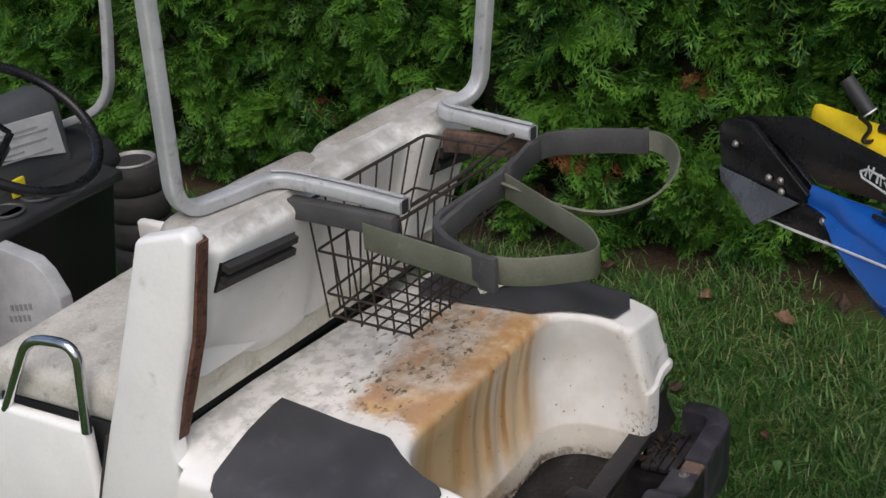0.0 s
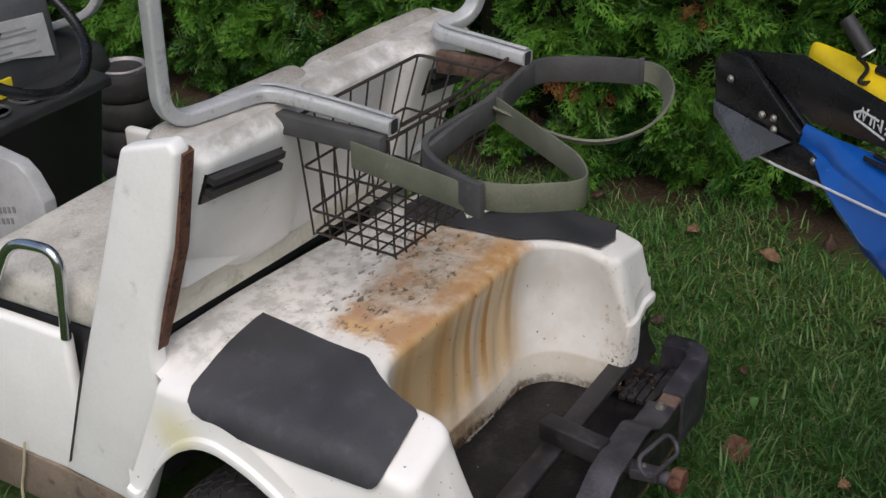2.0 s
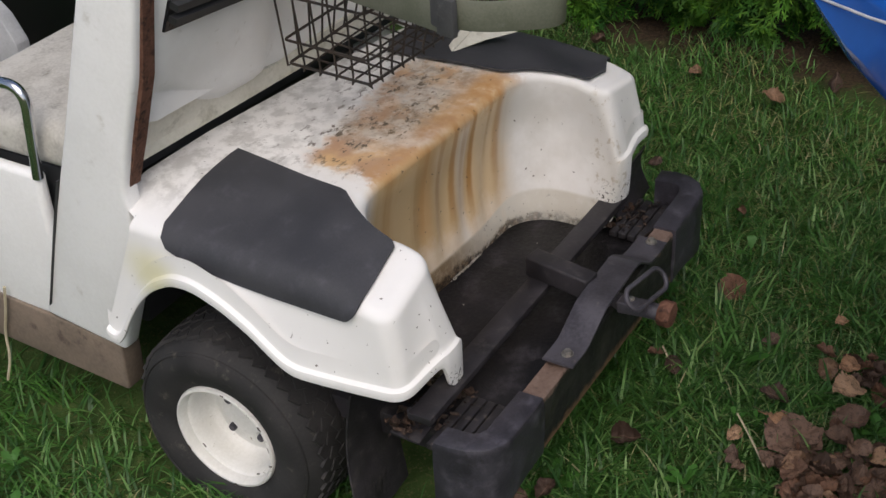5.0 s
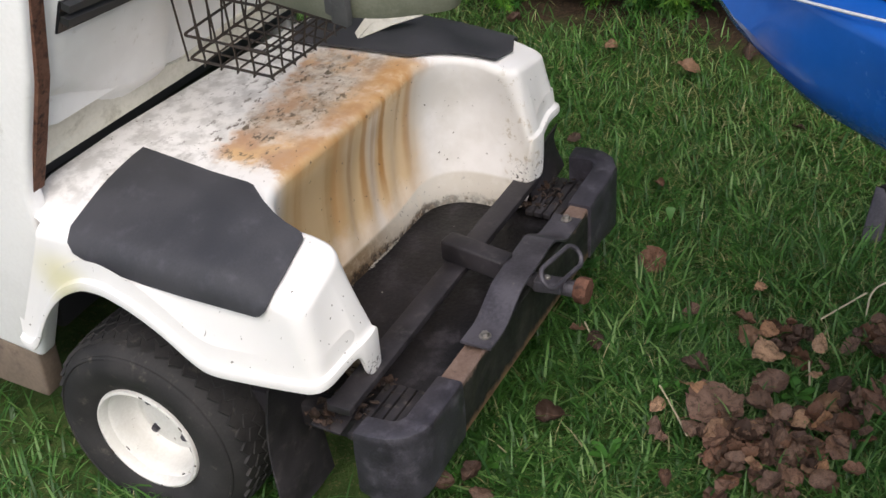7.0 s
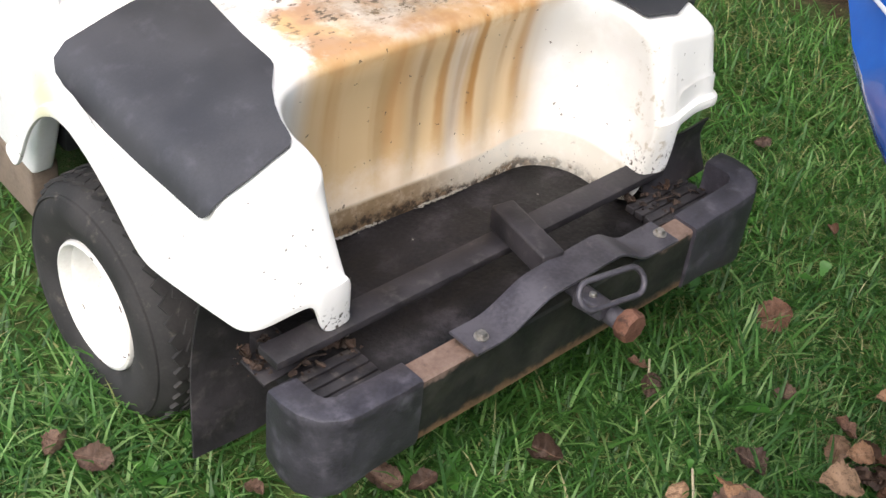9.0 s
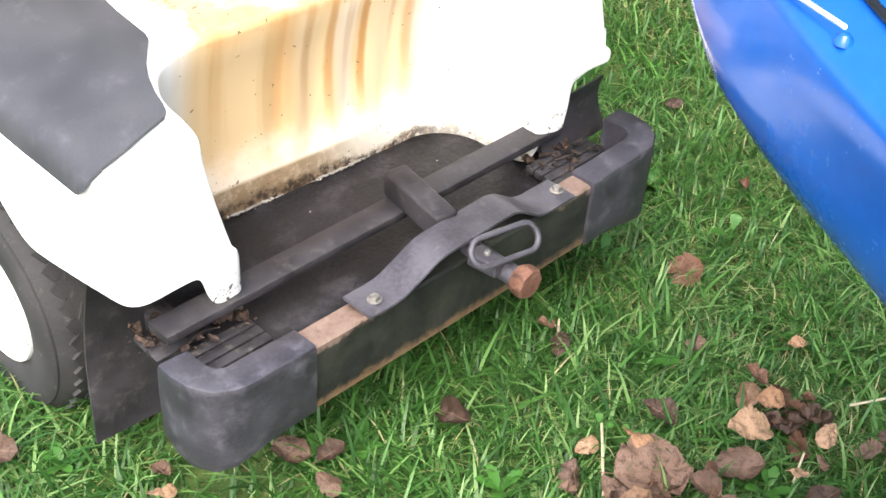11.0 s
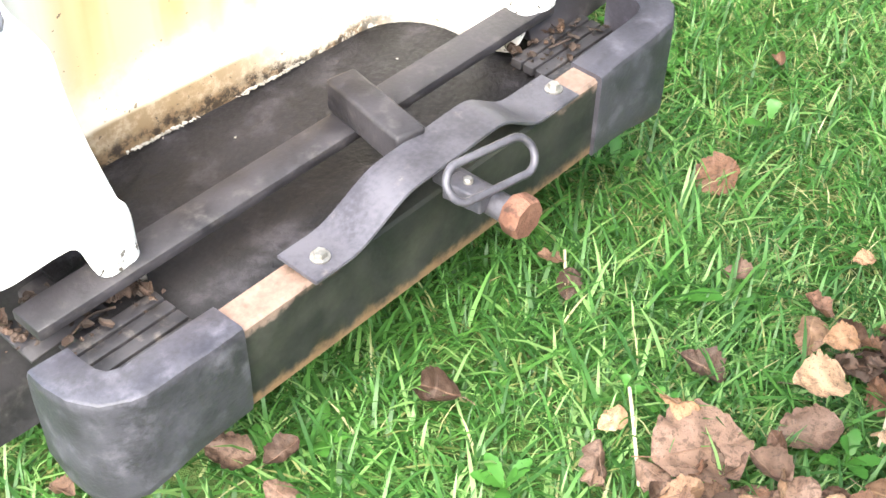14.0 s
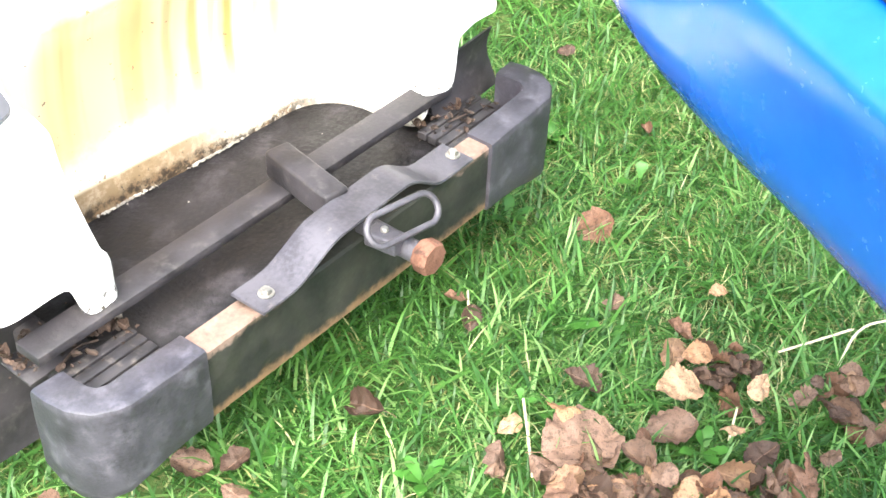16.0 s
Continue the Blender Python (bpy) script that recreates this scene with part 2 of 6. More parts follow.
def leaf_material(name, dark, light, warm):
    """Dead leaf: each one its own brown, mottled, with darker specks and a paler midrib."""
    n = Nodes(name)
    v = n.coords()
    x, y, z = n.xyz(v)
    own = n.add("ObjectInfo").outputs["Random"]
    mottle, fine = n.noise(v, 5.0, 5, 0.6), n.noise(v, 26, 4, 0.6)
    col = n.mix(n.ramp(n.math("ADD", n.math("MULTIPLY", own, 0.6), n.math("MULTIPLY", mottle, 0.5)), 0.2, 0.85), dark, light)
    col = n.mix(n.math("MULTIPLY", n.ramp(n.math("FRACT", n.math("MULTIPLY", own, 7.3), 0.0), 0.55, 0.85), 0.7), col, warm)
    col = n.mix(n.ramp(n.noise(v, 11, 6, 0.7), 0.50, 0.62, 0.0, 0.55), col, tuple(c * 0.35 for c in dark))
    col = n.mix(n.ramp(fine, 0.60, 0.68, 0.0, 0.8), col, (0.035, 0.020, 0.014))
    col = n.mix(n.ramp(n.math("ABSOLUTE", x, 0.0), 0.022, 0.008, 0.0, 0.45), col, light)
    n.bump(fine, 0.25, 0.01)
    return n.done(col, n.ramp(mottle, 0.3, 0.7, 0.5, 0.75), 0, 0.3)


M = {}
M["shell"] = shell_material()
M["white"] = surface("weathered_white_plastic", (0.88, 0.88, 0.875), (0.82, 0.82, 0.81), 7, 120, (0.4, 0.55), bump=0.05, dirt_or_sheen=(0.56, 0.54, 0.49), dirt_or_sheen_at=(0.62, 0.85))
M["seat_white"] = seat_back_material()
M["cream"] = surface("yellowed_white_plastic", (0.66, 0.64, 0.56), (0.55, 0.53, 0.45), 9, 120, (0.45, 0.6), bump=0.05, dirt_or_sheen=(0.36, 0.34, 0.27), dirt_or_sheen_at=(0.52, 0.75))
M["vinyl"] = surface("grubby_white_vinyl", (0.62, 0.60, 0.55), (0.42, 0.40, 0.36), 11, 160, (0.5, 0.7), bump=0.12, dirt_or_sheen=(0.22, 0.20, 0.17), dirt_or_sheen_at=(0.55, 0.75))
M["vinyl_grey"] = surface("mildewed_vinyl", (0.42, 0.40, 0.37), (0.27, 0.25, 0.22), 12, 160, (0.55, 0.75), bump=0.12, dirt_or_sheen=(0.15, 0.13, 0.11), dirt_or_sheen_at=(0.55, 0.72))
# the mat's third colour paints a mottled lavender-grey sheen
M["mat"] = surface("dark_grey_rubber_sheet", (0.032, 0.033, 0.039), (0.052, 0.052, 0.059), 9, 220, (0.5, 0.72), bump=0.15, depth=0.0008, dirt_or_sheen=(0.072, 0.071, 0.082), dirt_or_sheen_at=(0.52, 0.80))
M["rubber"] = surface("scuffed_black_rubber", (0.020, 0.0185, 0.024), (0.048, 0.045, 0.058), 13, 170, (0.36, 0.58), bump=0.35, depth=0.0015, spec=0.6, dirt_or_sheen=(0.100, 0.094, 0.116), dirt_or_sheen_at=(0.48, 0.80))
M["black"] = surface("dusty_black_paint", (0.010, 0.009, 0.011), (0.032, 0.028, 0.033), 15, 160, (0.45, 0.75), bump=0.35, depth=0.0015, dirt_or_sheen=(0.078, 0.069, 0.068), dirt_or_sheen_at=(0.50, 0.86))
M["pad"] = surface("worn_black_step_rubber", (0.013, 0.012, 0.014), (0.036, 0.033, 0.038), 18, 200, (0.4, 0.7), bump=0.3, depth=0.0012, dirt_or_sheen=(0.095, 0.082, 0.076), dirt_or_sheen_at=(0.54, 0.72))
M["floor"] = surface("grimy_black_floor_sheet", (0.004, 0.0036, 0.0042), (0.012, 0.0105, 0.0125), 6, 120, (0.40, 0.85), bump=0.6, depth=0.003, spec=0.35, dirt_or_sheen=(0.036, 0.032, 0.038), dirt_or_sheen_at=(0.50, 0.72))
M["steel"] = surface("worn_dark_steel", (0.042, 0.039, 0.048), (0.092, 0.087, 0.104), 14, 160, (0.36, 0.62), metal=0.25, bump=0.3, dirt_or_sheen=(0.20, 0.175, 0.165), dirt_or_sheen_at=(0.60, 0.8))
M["bare"] = surface("scuffed_bare_steel", (0.26, 0.25, 0.25), (0.40, 0.38, 0.37), 30, 190, (0.4, 0.6), metal=0.4, bump=0.2, dirt_or_sheen=(0.20, 0.14, 0.10), dirt_or_sheen_at=(0.55, 0.75))
M["rust"] = surface("brown_rust", (0.105, 0.048, 0.032), (0.185, 0.095, 0.066), 26, 170, (0.8, 0.95), bump=0.7, depth=0.003, spec=0.2, dirt_or_sheen=(0.045, 0.026, 0.02), dirt_or_sheen_at=(0.50, 0.66))
M["rust_dark"] = surface("dark_rust", (0.030, 0.020, 0.016), (0.075, 0.050, 0.038), 40, 170, (0.8, 0.95), bump=0.4, spec=0.2)
M["sill"] = surface("weathered_brown_steel", (0.14, 0.11, 0.085), (0.22, 0.17, 0.13), 9, 120, (0.7, 0.9), bump=0.3, dirt_or_sheen=(0.07, 0.05, 0.04), dirt_or_sheen_at=(0.55, 0.75))
M["old_wood"] = surface("weathered_brown_wood", (0.075, 0.046, 0.034), (0.145, 0.098, 0.078), 24, 150, (0.7, 0.9), bump=0.5, depth=0.002, spec=0.3, dirt_or_sheen=(0.035, 0.024, 0.02), dirt_or_sheen_at=(0.52, 0.68))
M["zinc"] = surface("dull_zinc_plate", (0.26, 0.245, 0.225), (0.40, 0.38, 0.35), 60, 240, (0.35, 0.55), metal=0.8, bump=0.1)
M["alloy"] = surface("dull_aluminium", (0.46, 0.47, 0.48), (0.56, 0.57, 0.58), 14, 150, (0.45, 0.62), metal=0.35, bump=0.12, dirt_or_sheen=(0.22, 0.21, 0.20), dirt_or_sheen_at=(0.54, 0.76))
M["chrome"] = surface("chrome_plate", (0.75, 0.76, 0.78), (0.62, 0.62, 0.63), 20, 200, (0.08, 0.2), metal=1.0, bump=0.02)
M["wire"] = surface("rusting_black_wire", (0.025, 0.022, 0.020), (0.055, 0.040, 0.030), 40, 240, (0.5, 0.8), metal=0.3, bump=0.2)
M["belt"] = surface("dark_grey_webbing", (0.045, 0.045, 0.046), (0.075, 0.075, 0.076), 14, 260, (0.6, 0.8), bump=0.15, depth=0.0006, dirt_or_sheen=(0.13, 0.13, 0.125), dirt_or_sheen_at=(0.6, 0.85))
M["belt_olive"] = surface("faded_olive_rubber_strap", (0.105, 0.115, 0.080), (0.16, 0.165, 0.125), 12, 240, (0.55, 0.75), bump=0.12, depth=0.0006, dirt_or_sheen=(0.24, 0.24, 0.21), dirt_or_sheen_at=(0.6, 0.85))
M["tyre"] = surface("worn_tyre_rubber", (0.015, 0.0145, 0.015), (0.036, 0.034, 0.034), 14, 190, (0.7, 0.9), bump=0.3, depth=0.0015, dirt_or_sheen=(0.105, 0.092, 0.078), dirt_or_sheen_at=(0.57, 0.78))
M["rim"] = surface("chipped_white_wheel_paint", (0.78, 0.77, 0.74), (0.68, 0.67, 0.63), 16, 160, (0.35, 0.5), bump=0.1, dirt_or_sheen=(0.20, 0.15, 0.10), dirt_or_sheen_at=(0.64, 0.72))
M["blue"] = surface("glossy_blue_polyethylene", (0.004, 0.078, 0.36), (0.007, 0.095, 0.42), 3, 60, (0.14, 0.30), bump=0.05, spec=0.7)
M["gloss_black"] = surface("satin_black_plastic", (0.007, 0.007, 0.008), (0.014, 0.014, 0.016), 10, 200, (0.2, 0.34), bump=0.05, spec=0.35)
# black plastic lightened to grey-blue, the sky's reflection put into its colour
M["flange"] = surface("black_sheet_painted_sheen", (0.060, 0.063, 0.074), (0.095, 0.10, 0.115), 10, 200, (0.2, 0.35), bump=0.04, spec=0.7)
M["yellow"] = surface("yellow_polyethylene", (0.80, 0.60, 0.012), (0.72, 0.50, 0.010), 5, 140, (0.35, 0.5), bump=0.05)
M["cable"] = surface("pale_steel_cable", (0.80, 0.80, 0.80), (0.66, 0.66, 0.67), 60, 260, (0.35, 0.5), metal=0.2, bump=0.1)
M["dash"] = surface("faded_black_dash_plastic", (0.018, 0.019, 0.021), (0.034, 0.035, 0.037), 8, 150, (0.45, 0.65), bump=0.1)
M["cowl"] = surface("grey_dash_cowl", (0.055, 0.060, 0.066), (0.085, 0.09, 0.096), 8, 150, (0.45, 0.6), bump=0.08)
M["paper"] = surface("weathered_pale_label", (0.42, 0.43, 0.44), (0.52, 0.53, 0.54), 20, 180, (0.5, 0.7), bump=0.04)
M["ink"] = surface("faded_print", (0.24, 0.24, 0.25), (0.30, 0.30, 0.31), 30, 200, (0.5, 0.7), bump=0.0)
M["lemon"] = surface("yellow_plastic_tag", (0.72, 0.60, 0.02), (0.66, 0.52, 0.02), 20, 180, (0.4, 0.6), bump=0.03)
M["ground"] = ground_material()
M["grass"] = green("lawn_grass", (0.026, 0.084, 0.015), (0.098, 0.245, 0.047), (0.24, 0.38, 0.13))
M["thatch"] = green("pale_dry_grass", (0.17, 0.20, 0.065), (0.36, 0.35, 0.16), (0.44, 0.40, 0.24))
M["weed"] = green("broad_weed_leaf", (0.05, 0.16, 0.025), (0.11, 0.27, 0.05), (0.17, 0.33, 0.08), 6)
def frond_material():
    """Scale leaves: yellow-green in clumps, deep green between."""
    n = Nodes("arborvitae_spray")
    v = n.add("NewGeometry")
    pos, r = v.outputs["Position"], v.outputs["Random Per Island"]
    clump = n.noise(pos, 5.5, 4, 0.6)
    col = n.mix(n.ramp(clump, 0.38, 0.66), (0.014, 0.064, 0.009), (0.088, 0.228, 0.025))
    col = n.mix(n.ramp(r, 0.62, 1.0, 0.0, 0.75), col, (0.165, 0.32, 0.035))
    col = n.mix(n.ramp(n.noise(pos, 1.6, 3), 0.50, 0.68, 0.0, 0.5), col, (0.040, 0.10, 0.014))
    tr = n.add("BsdfTranslucent")
    n.link(col, tr.inputs["Color"])
    mx = n.t.nodes.new("ShaderNodeMixShader")
    mx.inputs[0].default_value = 0.25
    n.done(col, 0.55, 0, 0.22)
    n.link(n.b.outputs[0], mx.inputs[1])
    n.link(tr.outputs[0], mx.inputs[2])
    n.link(mx.outputs[0], n.t.nodes["Material Output"].inputs["Surface"])
    return n.m


M["frond"] = frond_material()
M["dead_frond"] = surface("dead_brown_spray", (0.085, 0.036, 0.014), (0.17, 0.070, 0.022), 12, 60, (0.7, 0.9), bump=0.0, spec=0.2)
# near-black colour for the shade put inside the hedge
M["inner"] = surface("hedge_shade_core", (0.012, 0.018, 0.007), (0.03, 0.028, 0.014), 14, 60, (0.9, 1.0), bump=0.6, depth=0.02, spec=0.1)
M["bark"] = surface("grey_brown_bark", (0.075, 0.05, 0.035), (0.13, 0.095, 0.07), 18, 90, (0.85, 0.95), bump=0.8, depth=0.006, spec=0.2)
M["leaf"] = leaf_material("dry_brown_leaf", (0.046, 0.027, 0.019), (0.165, 0.103, 0.074), (0.165, 0.080, 0.046))
M["leaf_pale"] = leaf_material("pale_tan_leaf", (0.18, 0.105, 0.064), (0.34, 0.212, 0.128), (0.28, 0.145, 0.074))
M["leaf_rotten"] = leaf_material("rotten_leaf", (0.022, 0.014, 0.011), (0.060, 0.038, 0.028), (0.085, 0.050, 0.034))
M["litter"] = surface("rotten_leaf_litter", (0.016, 0.012, 0.010), (0.055, 0.036, 0.028), 40, 150, (0.7, 0.9), bump=0.4, depth=0.002, spec=0.3, dirt_or_sheen=(0.14, 0.085, 0.062), dirt_or_sheen_at=(0.60, 0.74))
M["straw"] = surface("dry_straw", (0.42, 0.36, 0.24), (0.52, 0.46, 0.33), 30, 150, (0.7, 0.9), bump=0.1)


# ---------- building helpers ----------
def finish(bm, name, material, smooth=True):
    me = bpy.data.meshes.new(name)
    bmesh.ops.recalc_face_normals(bm, faces=bm.faces)
    bm.to_mesh(me)
    bm.free()
    me.materials.append(material)
    if smooth:
        me.shade_smooth()
        me.set_sharp_from_angle(angle=radians(38))
    return me


def part(name, bm, material, parent, label="", smooth=True):
    """Links a bmesh as one mesh object under a thing or a part; its points are in the world's metres."""
    ob = new(name, finish(bm, name, material, smooth))
    ob.parent = parent
    ob.matrix_parent_inverse = parent.matrix_basis.inverted() if parent.parent is None else Matrix.Identity(4)
    return tagged(ob, label) if label else ob


def thing(name, at, label, category, group="", kind=""):
    ob = new(name)
    ob.matrix_basis = Matrix.Translation(at)
    ob.empty_display_size = 0.1
    return tagged(ob, label, category, group, kind)


def solo(name, bm, material, label, category, group="", kind="", smooth=True):
    return tagged(new(name, finish(bm, name, material, smooth)), label, category, group, kind)


def box(bm, centre, size, turn=(0, 0, 0), bevel=0.004, segments=2):
    m = pose(*centre, *turn) @ Matrix.Diagonal((*size, 1))
    made = bmesh.ops.create_cube(bm, size=1.0, matrix=m)
    if bevel:
        edges = list({e for v in made["verts"] for e in v.link_edges})
        bmesh.ops.bevel(bm, geom=edges, offset=min(bevel, 0.45 * min(size)), segments=segments, affect="EDGES", profile=0.5)


def rings(bm, loops, closed=True, caps=True):
    """Skins a list of equally long loops of points."""
    vs = [[bm.verts.new(p) for p in loop] for loop in loops]
    n = len(vs[0])
    for a, b in zip(vs, vs[1:]):
        for i in range(n if closed else n - 1):
            j = (i + 1) % n
            bm.faces.new((a[i], a[j], b[j], b[i]))
    if caps and closed:
        for loop in (vs[0], vs[-1]):
            try:
                bm.faces.new(loop)
            except ValueError:
                pass
    return vs


def rounded(points, radius, steps=6):
    """A polyline with its corners rounded off."""
    pts = [Vector(p) for p in points]
    out = [pts[0]]
    for a, b, c in zip(pts, pts[1:], pts[2:]):
        u, w = (a - b), (c - b)
        r = min(radius, 0.48 * u.length, 0.48 * w.length)
        p, q = b + u.normalized() * r, b + w.normalized() * r
        for k in range(steps + 1):
            s = k / steps
            out.append(p * (1 - s) ** 2 + b * 2 * s * (1 - s) + q * s * s)
    out.append(pts[-1])
    return out


def sweep(bm, points, profile, up=(0, 0, 1), closed=False):
    """Sweeps a closed profile of (side, up) pairs along a polyline."""
    pts = [Vector(p) for p in points]
    n = len(pts)
    loops, ref = [], Vector(up)
    for i, p in enumerate(pts):
        if closed:
            d = pts[(i + 1) % n] - pts[i - 1]
        else:
            d = pts[min(i + 1, n - 1)] - pts[max(i - 1, 0)]
        d.normalize()
        side = d.cross(ref)
        if side.length < 1e-3:
            side = d.cross(Vector((1, 0, 0.3)))
        side.normalize()
        u = side.cross(d).normalized()
        ref = u
        loops.append([p + side * a + u * b for a, b in profile])
    if closed:
        loops.append(loops[0])
        vs = rings(bm, loops, True, False)
        bmesh.ops.remove_doubles(bm, verts=bm.verts, dist=1e-6)
    else:
        rings(bm, loops, True, True)


def circle(r, n=10):
    return [(r * math.cos(2 * math.pi * k / n), r * math.sin(2 * math.pi * k / n)) for k in range(n)]


def oblong(w, h, r=0.003, n=3):
    """A rectangle with rounded corners, as a profile."""
    out = []
    for cx, cy, a0 in ((w / 2 - r, h / 2 - r, 0), (-w / 2 + r, h / 2 - r, 90), (-w / 2 + r, -h / 2 + r, 180), (w / 2 - r, -h / 2 + r, 270)):
        for k in range(n + 1):
            a = radians(a0 + 90 * k / n)
            out.append((cx + r * math.cos(a), cy + r * math.sin(a)))
    return out


def lathe(bm, profile, centre, axis="x", n=40, caps=True):
    """Turns a profile of (radius, along) about an axis through centre."""
    loops = []
    for r, s in profile:
        loop = []
        for k in range(n):
            a = 2 * math.pi * k / n
            c, d = r * math.cos(a), r * math.sin(a)
            loop.append(Vector(centre) + Vector({"x": (s, c, d), "y": (c, s, d), "z": (c, d, s)}[axis]))
        loops.append(loop)
    rings(bm, loops, True, caps)


def plate(bm, outline, lift, thick):
    """A sheet over a plan outline whose height is lift(x, y), filled with a fine mesh and given an edge."""
    from mathutils import geometry

    pts = [Vector((p[0], p[1])) for p in outline]
    xs, ys = [p.x for p in pts], [p.y for p in pts]
    n = len(pts)
    edges = [(i, (i + 1) % n) for i in range(n)]
    step = 0.02
    for i in range(1, int((max(xs) - min(xs)) / step) + 1):
        for j in range(1, int((max(ys) - min(ys)) / step) + 1):
            pts.append(Vector((min(xs) + i * step + 0.004 * (j % 2), min(ys) + j * step)))
    co, _, faces, _, _, _ = geometry.delaunay_2d_cdt(pts, edges, [list(range(n))], 1, 1e-5)
    top = [bm.verts.new((c.x, c.y, lift(c.x, c.y))) for c in co]
    low = [bm.verts.new((c.x, c.y, lift(c.x, c.y) - thick)) for c in co]
    for f in faces:
        bm.faces.new([top[i] for i in f])
        bm.faces.new([low[i] for i in reversed(f)])
    rim = {}
    for f in faces:
        for a, b in zip(f, f[1:] + f[:1]):
            rim[(a, b)] = 1
    for a, b in rim:
        if (b, a) not in rim:
            bm.faces.new((top[a], top[b], low[b], low[a]))


def smooth(a, b, x):
    t = min(max((x - a) / (b - a), 0.0), 1.0)
    return t * t * (3 - 2 * t)


def ground_height(x, y):
    """The lie of the lawn: nearly level, a little lower beyond the cart and under its near wheel."""
    z = -0.035 - 0.055 * smooth(0.0, 0.6, x) - 0.055 * smooth(-0.15, -0.5, x) * smooth(-0.4, 0.3, y)
    return z + 0.012 * noise.noise(Vector((x * 1.3, y * 1.3, 0.0))) + 0.006 * noise.noise(Vector((x * 5, y * 5, 3.0)))


# ---------- lawn ----------
def ground_sheet():
    near = [-1.6 + 0.06 * i for i in range(70)]
    xs = sorted([-400, -120, -40, -15, -8, -5, -3.5, -2.4] + near + [3.2, 4.5, 7, 12, 25, 60, 150, 400])
    ys = sorted([-400, -120, -40, -15, -8, -5, -3.5, -2.4] + [-1.8 + 0.06 * i for i in range(80)] + [3.6, 4.6, 7, 12, 25, 60, 150, 400])
    bm = bmesh.new()
    rings(bm, [[(x, y, ground_height(x, y)) for y in ys] for x in xs], closed=False)
    return solo("ground", bm, M["ground"], "dark soil and thatch of a lawn, bare and brown under the hedge", "ground", kind="structure")


ground_sheet()


# ---------- the cart's shell ----------
MID = -0.02  # the chassis' centre line


def deck_height(x, y):
    fall = 0.046 * smooth(0.32, 0.52, -x) + 0.026 * smooth(0.32, 0.52, x)
    wing = smooth(0.27, 0.35, abs(x + 0.012))
    z = 0.552 - fall - 0.018 * smooth(0.42, 0.20, y) * wing - 0.012 * smooth(0.26, 0.19, y) * wing
    return z - 0.004 * smooth(0.66, 0.40, y)


# the near wheel arch: along, height of its hem
ARCH = [(0.838, 0.236), (0.822, 0.221), (0.800, 0.233), (0.770, 0.294), (0.734, 0.349), (0.690, 0.394), (0.638, 0.424), (0.586, 0.429), (0.523, 0.411), (0.465, 0.381), (0.421, 0.347), (0.393, 0.328), (0.370, 0.321)]


def lerp(a, b, t):
    return a + (b - a) * t


def bend(cx, cy, rx, ry, a0, a1, n):
    """Points on a quarter of an ellipse in plan."""
    return [(cx + rx * math.cos(radians(lerp(a0, a1, k / n))), cy + ry * math.sin(radians(lerp(a0, a1, k / n)))) for k in range(n + 1)]


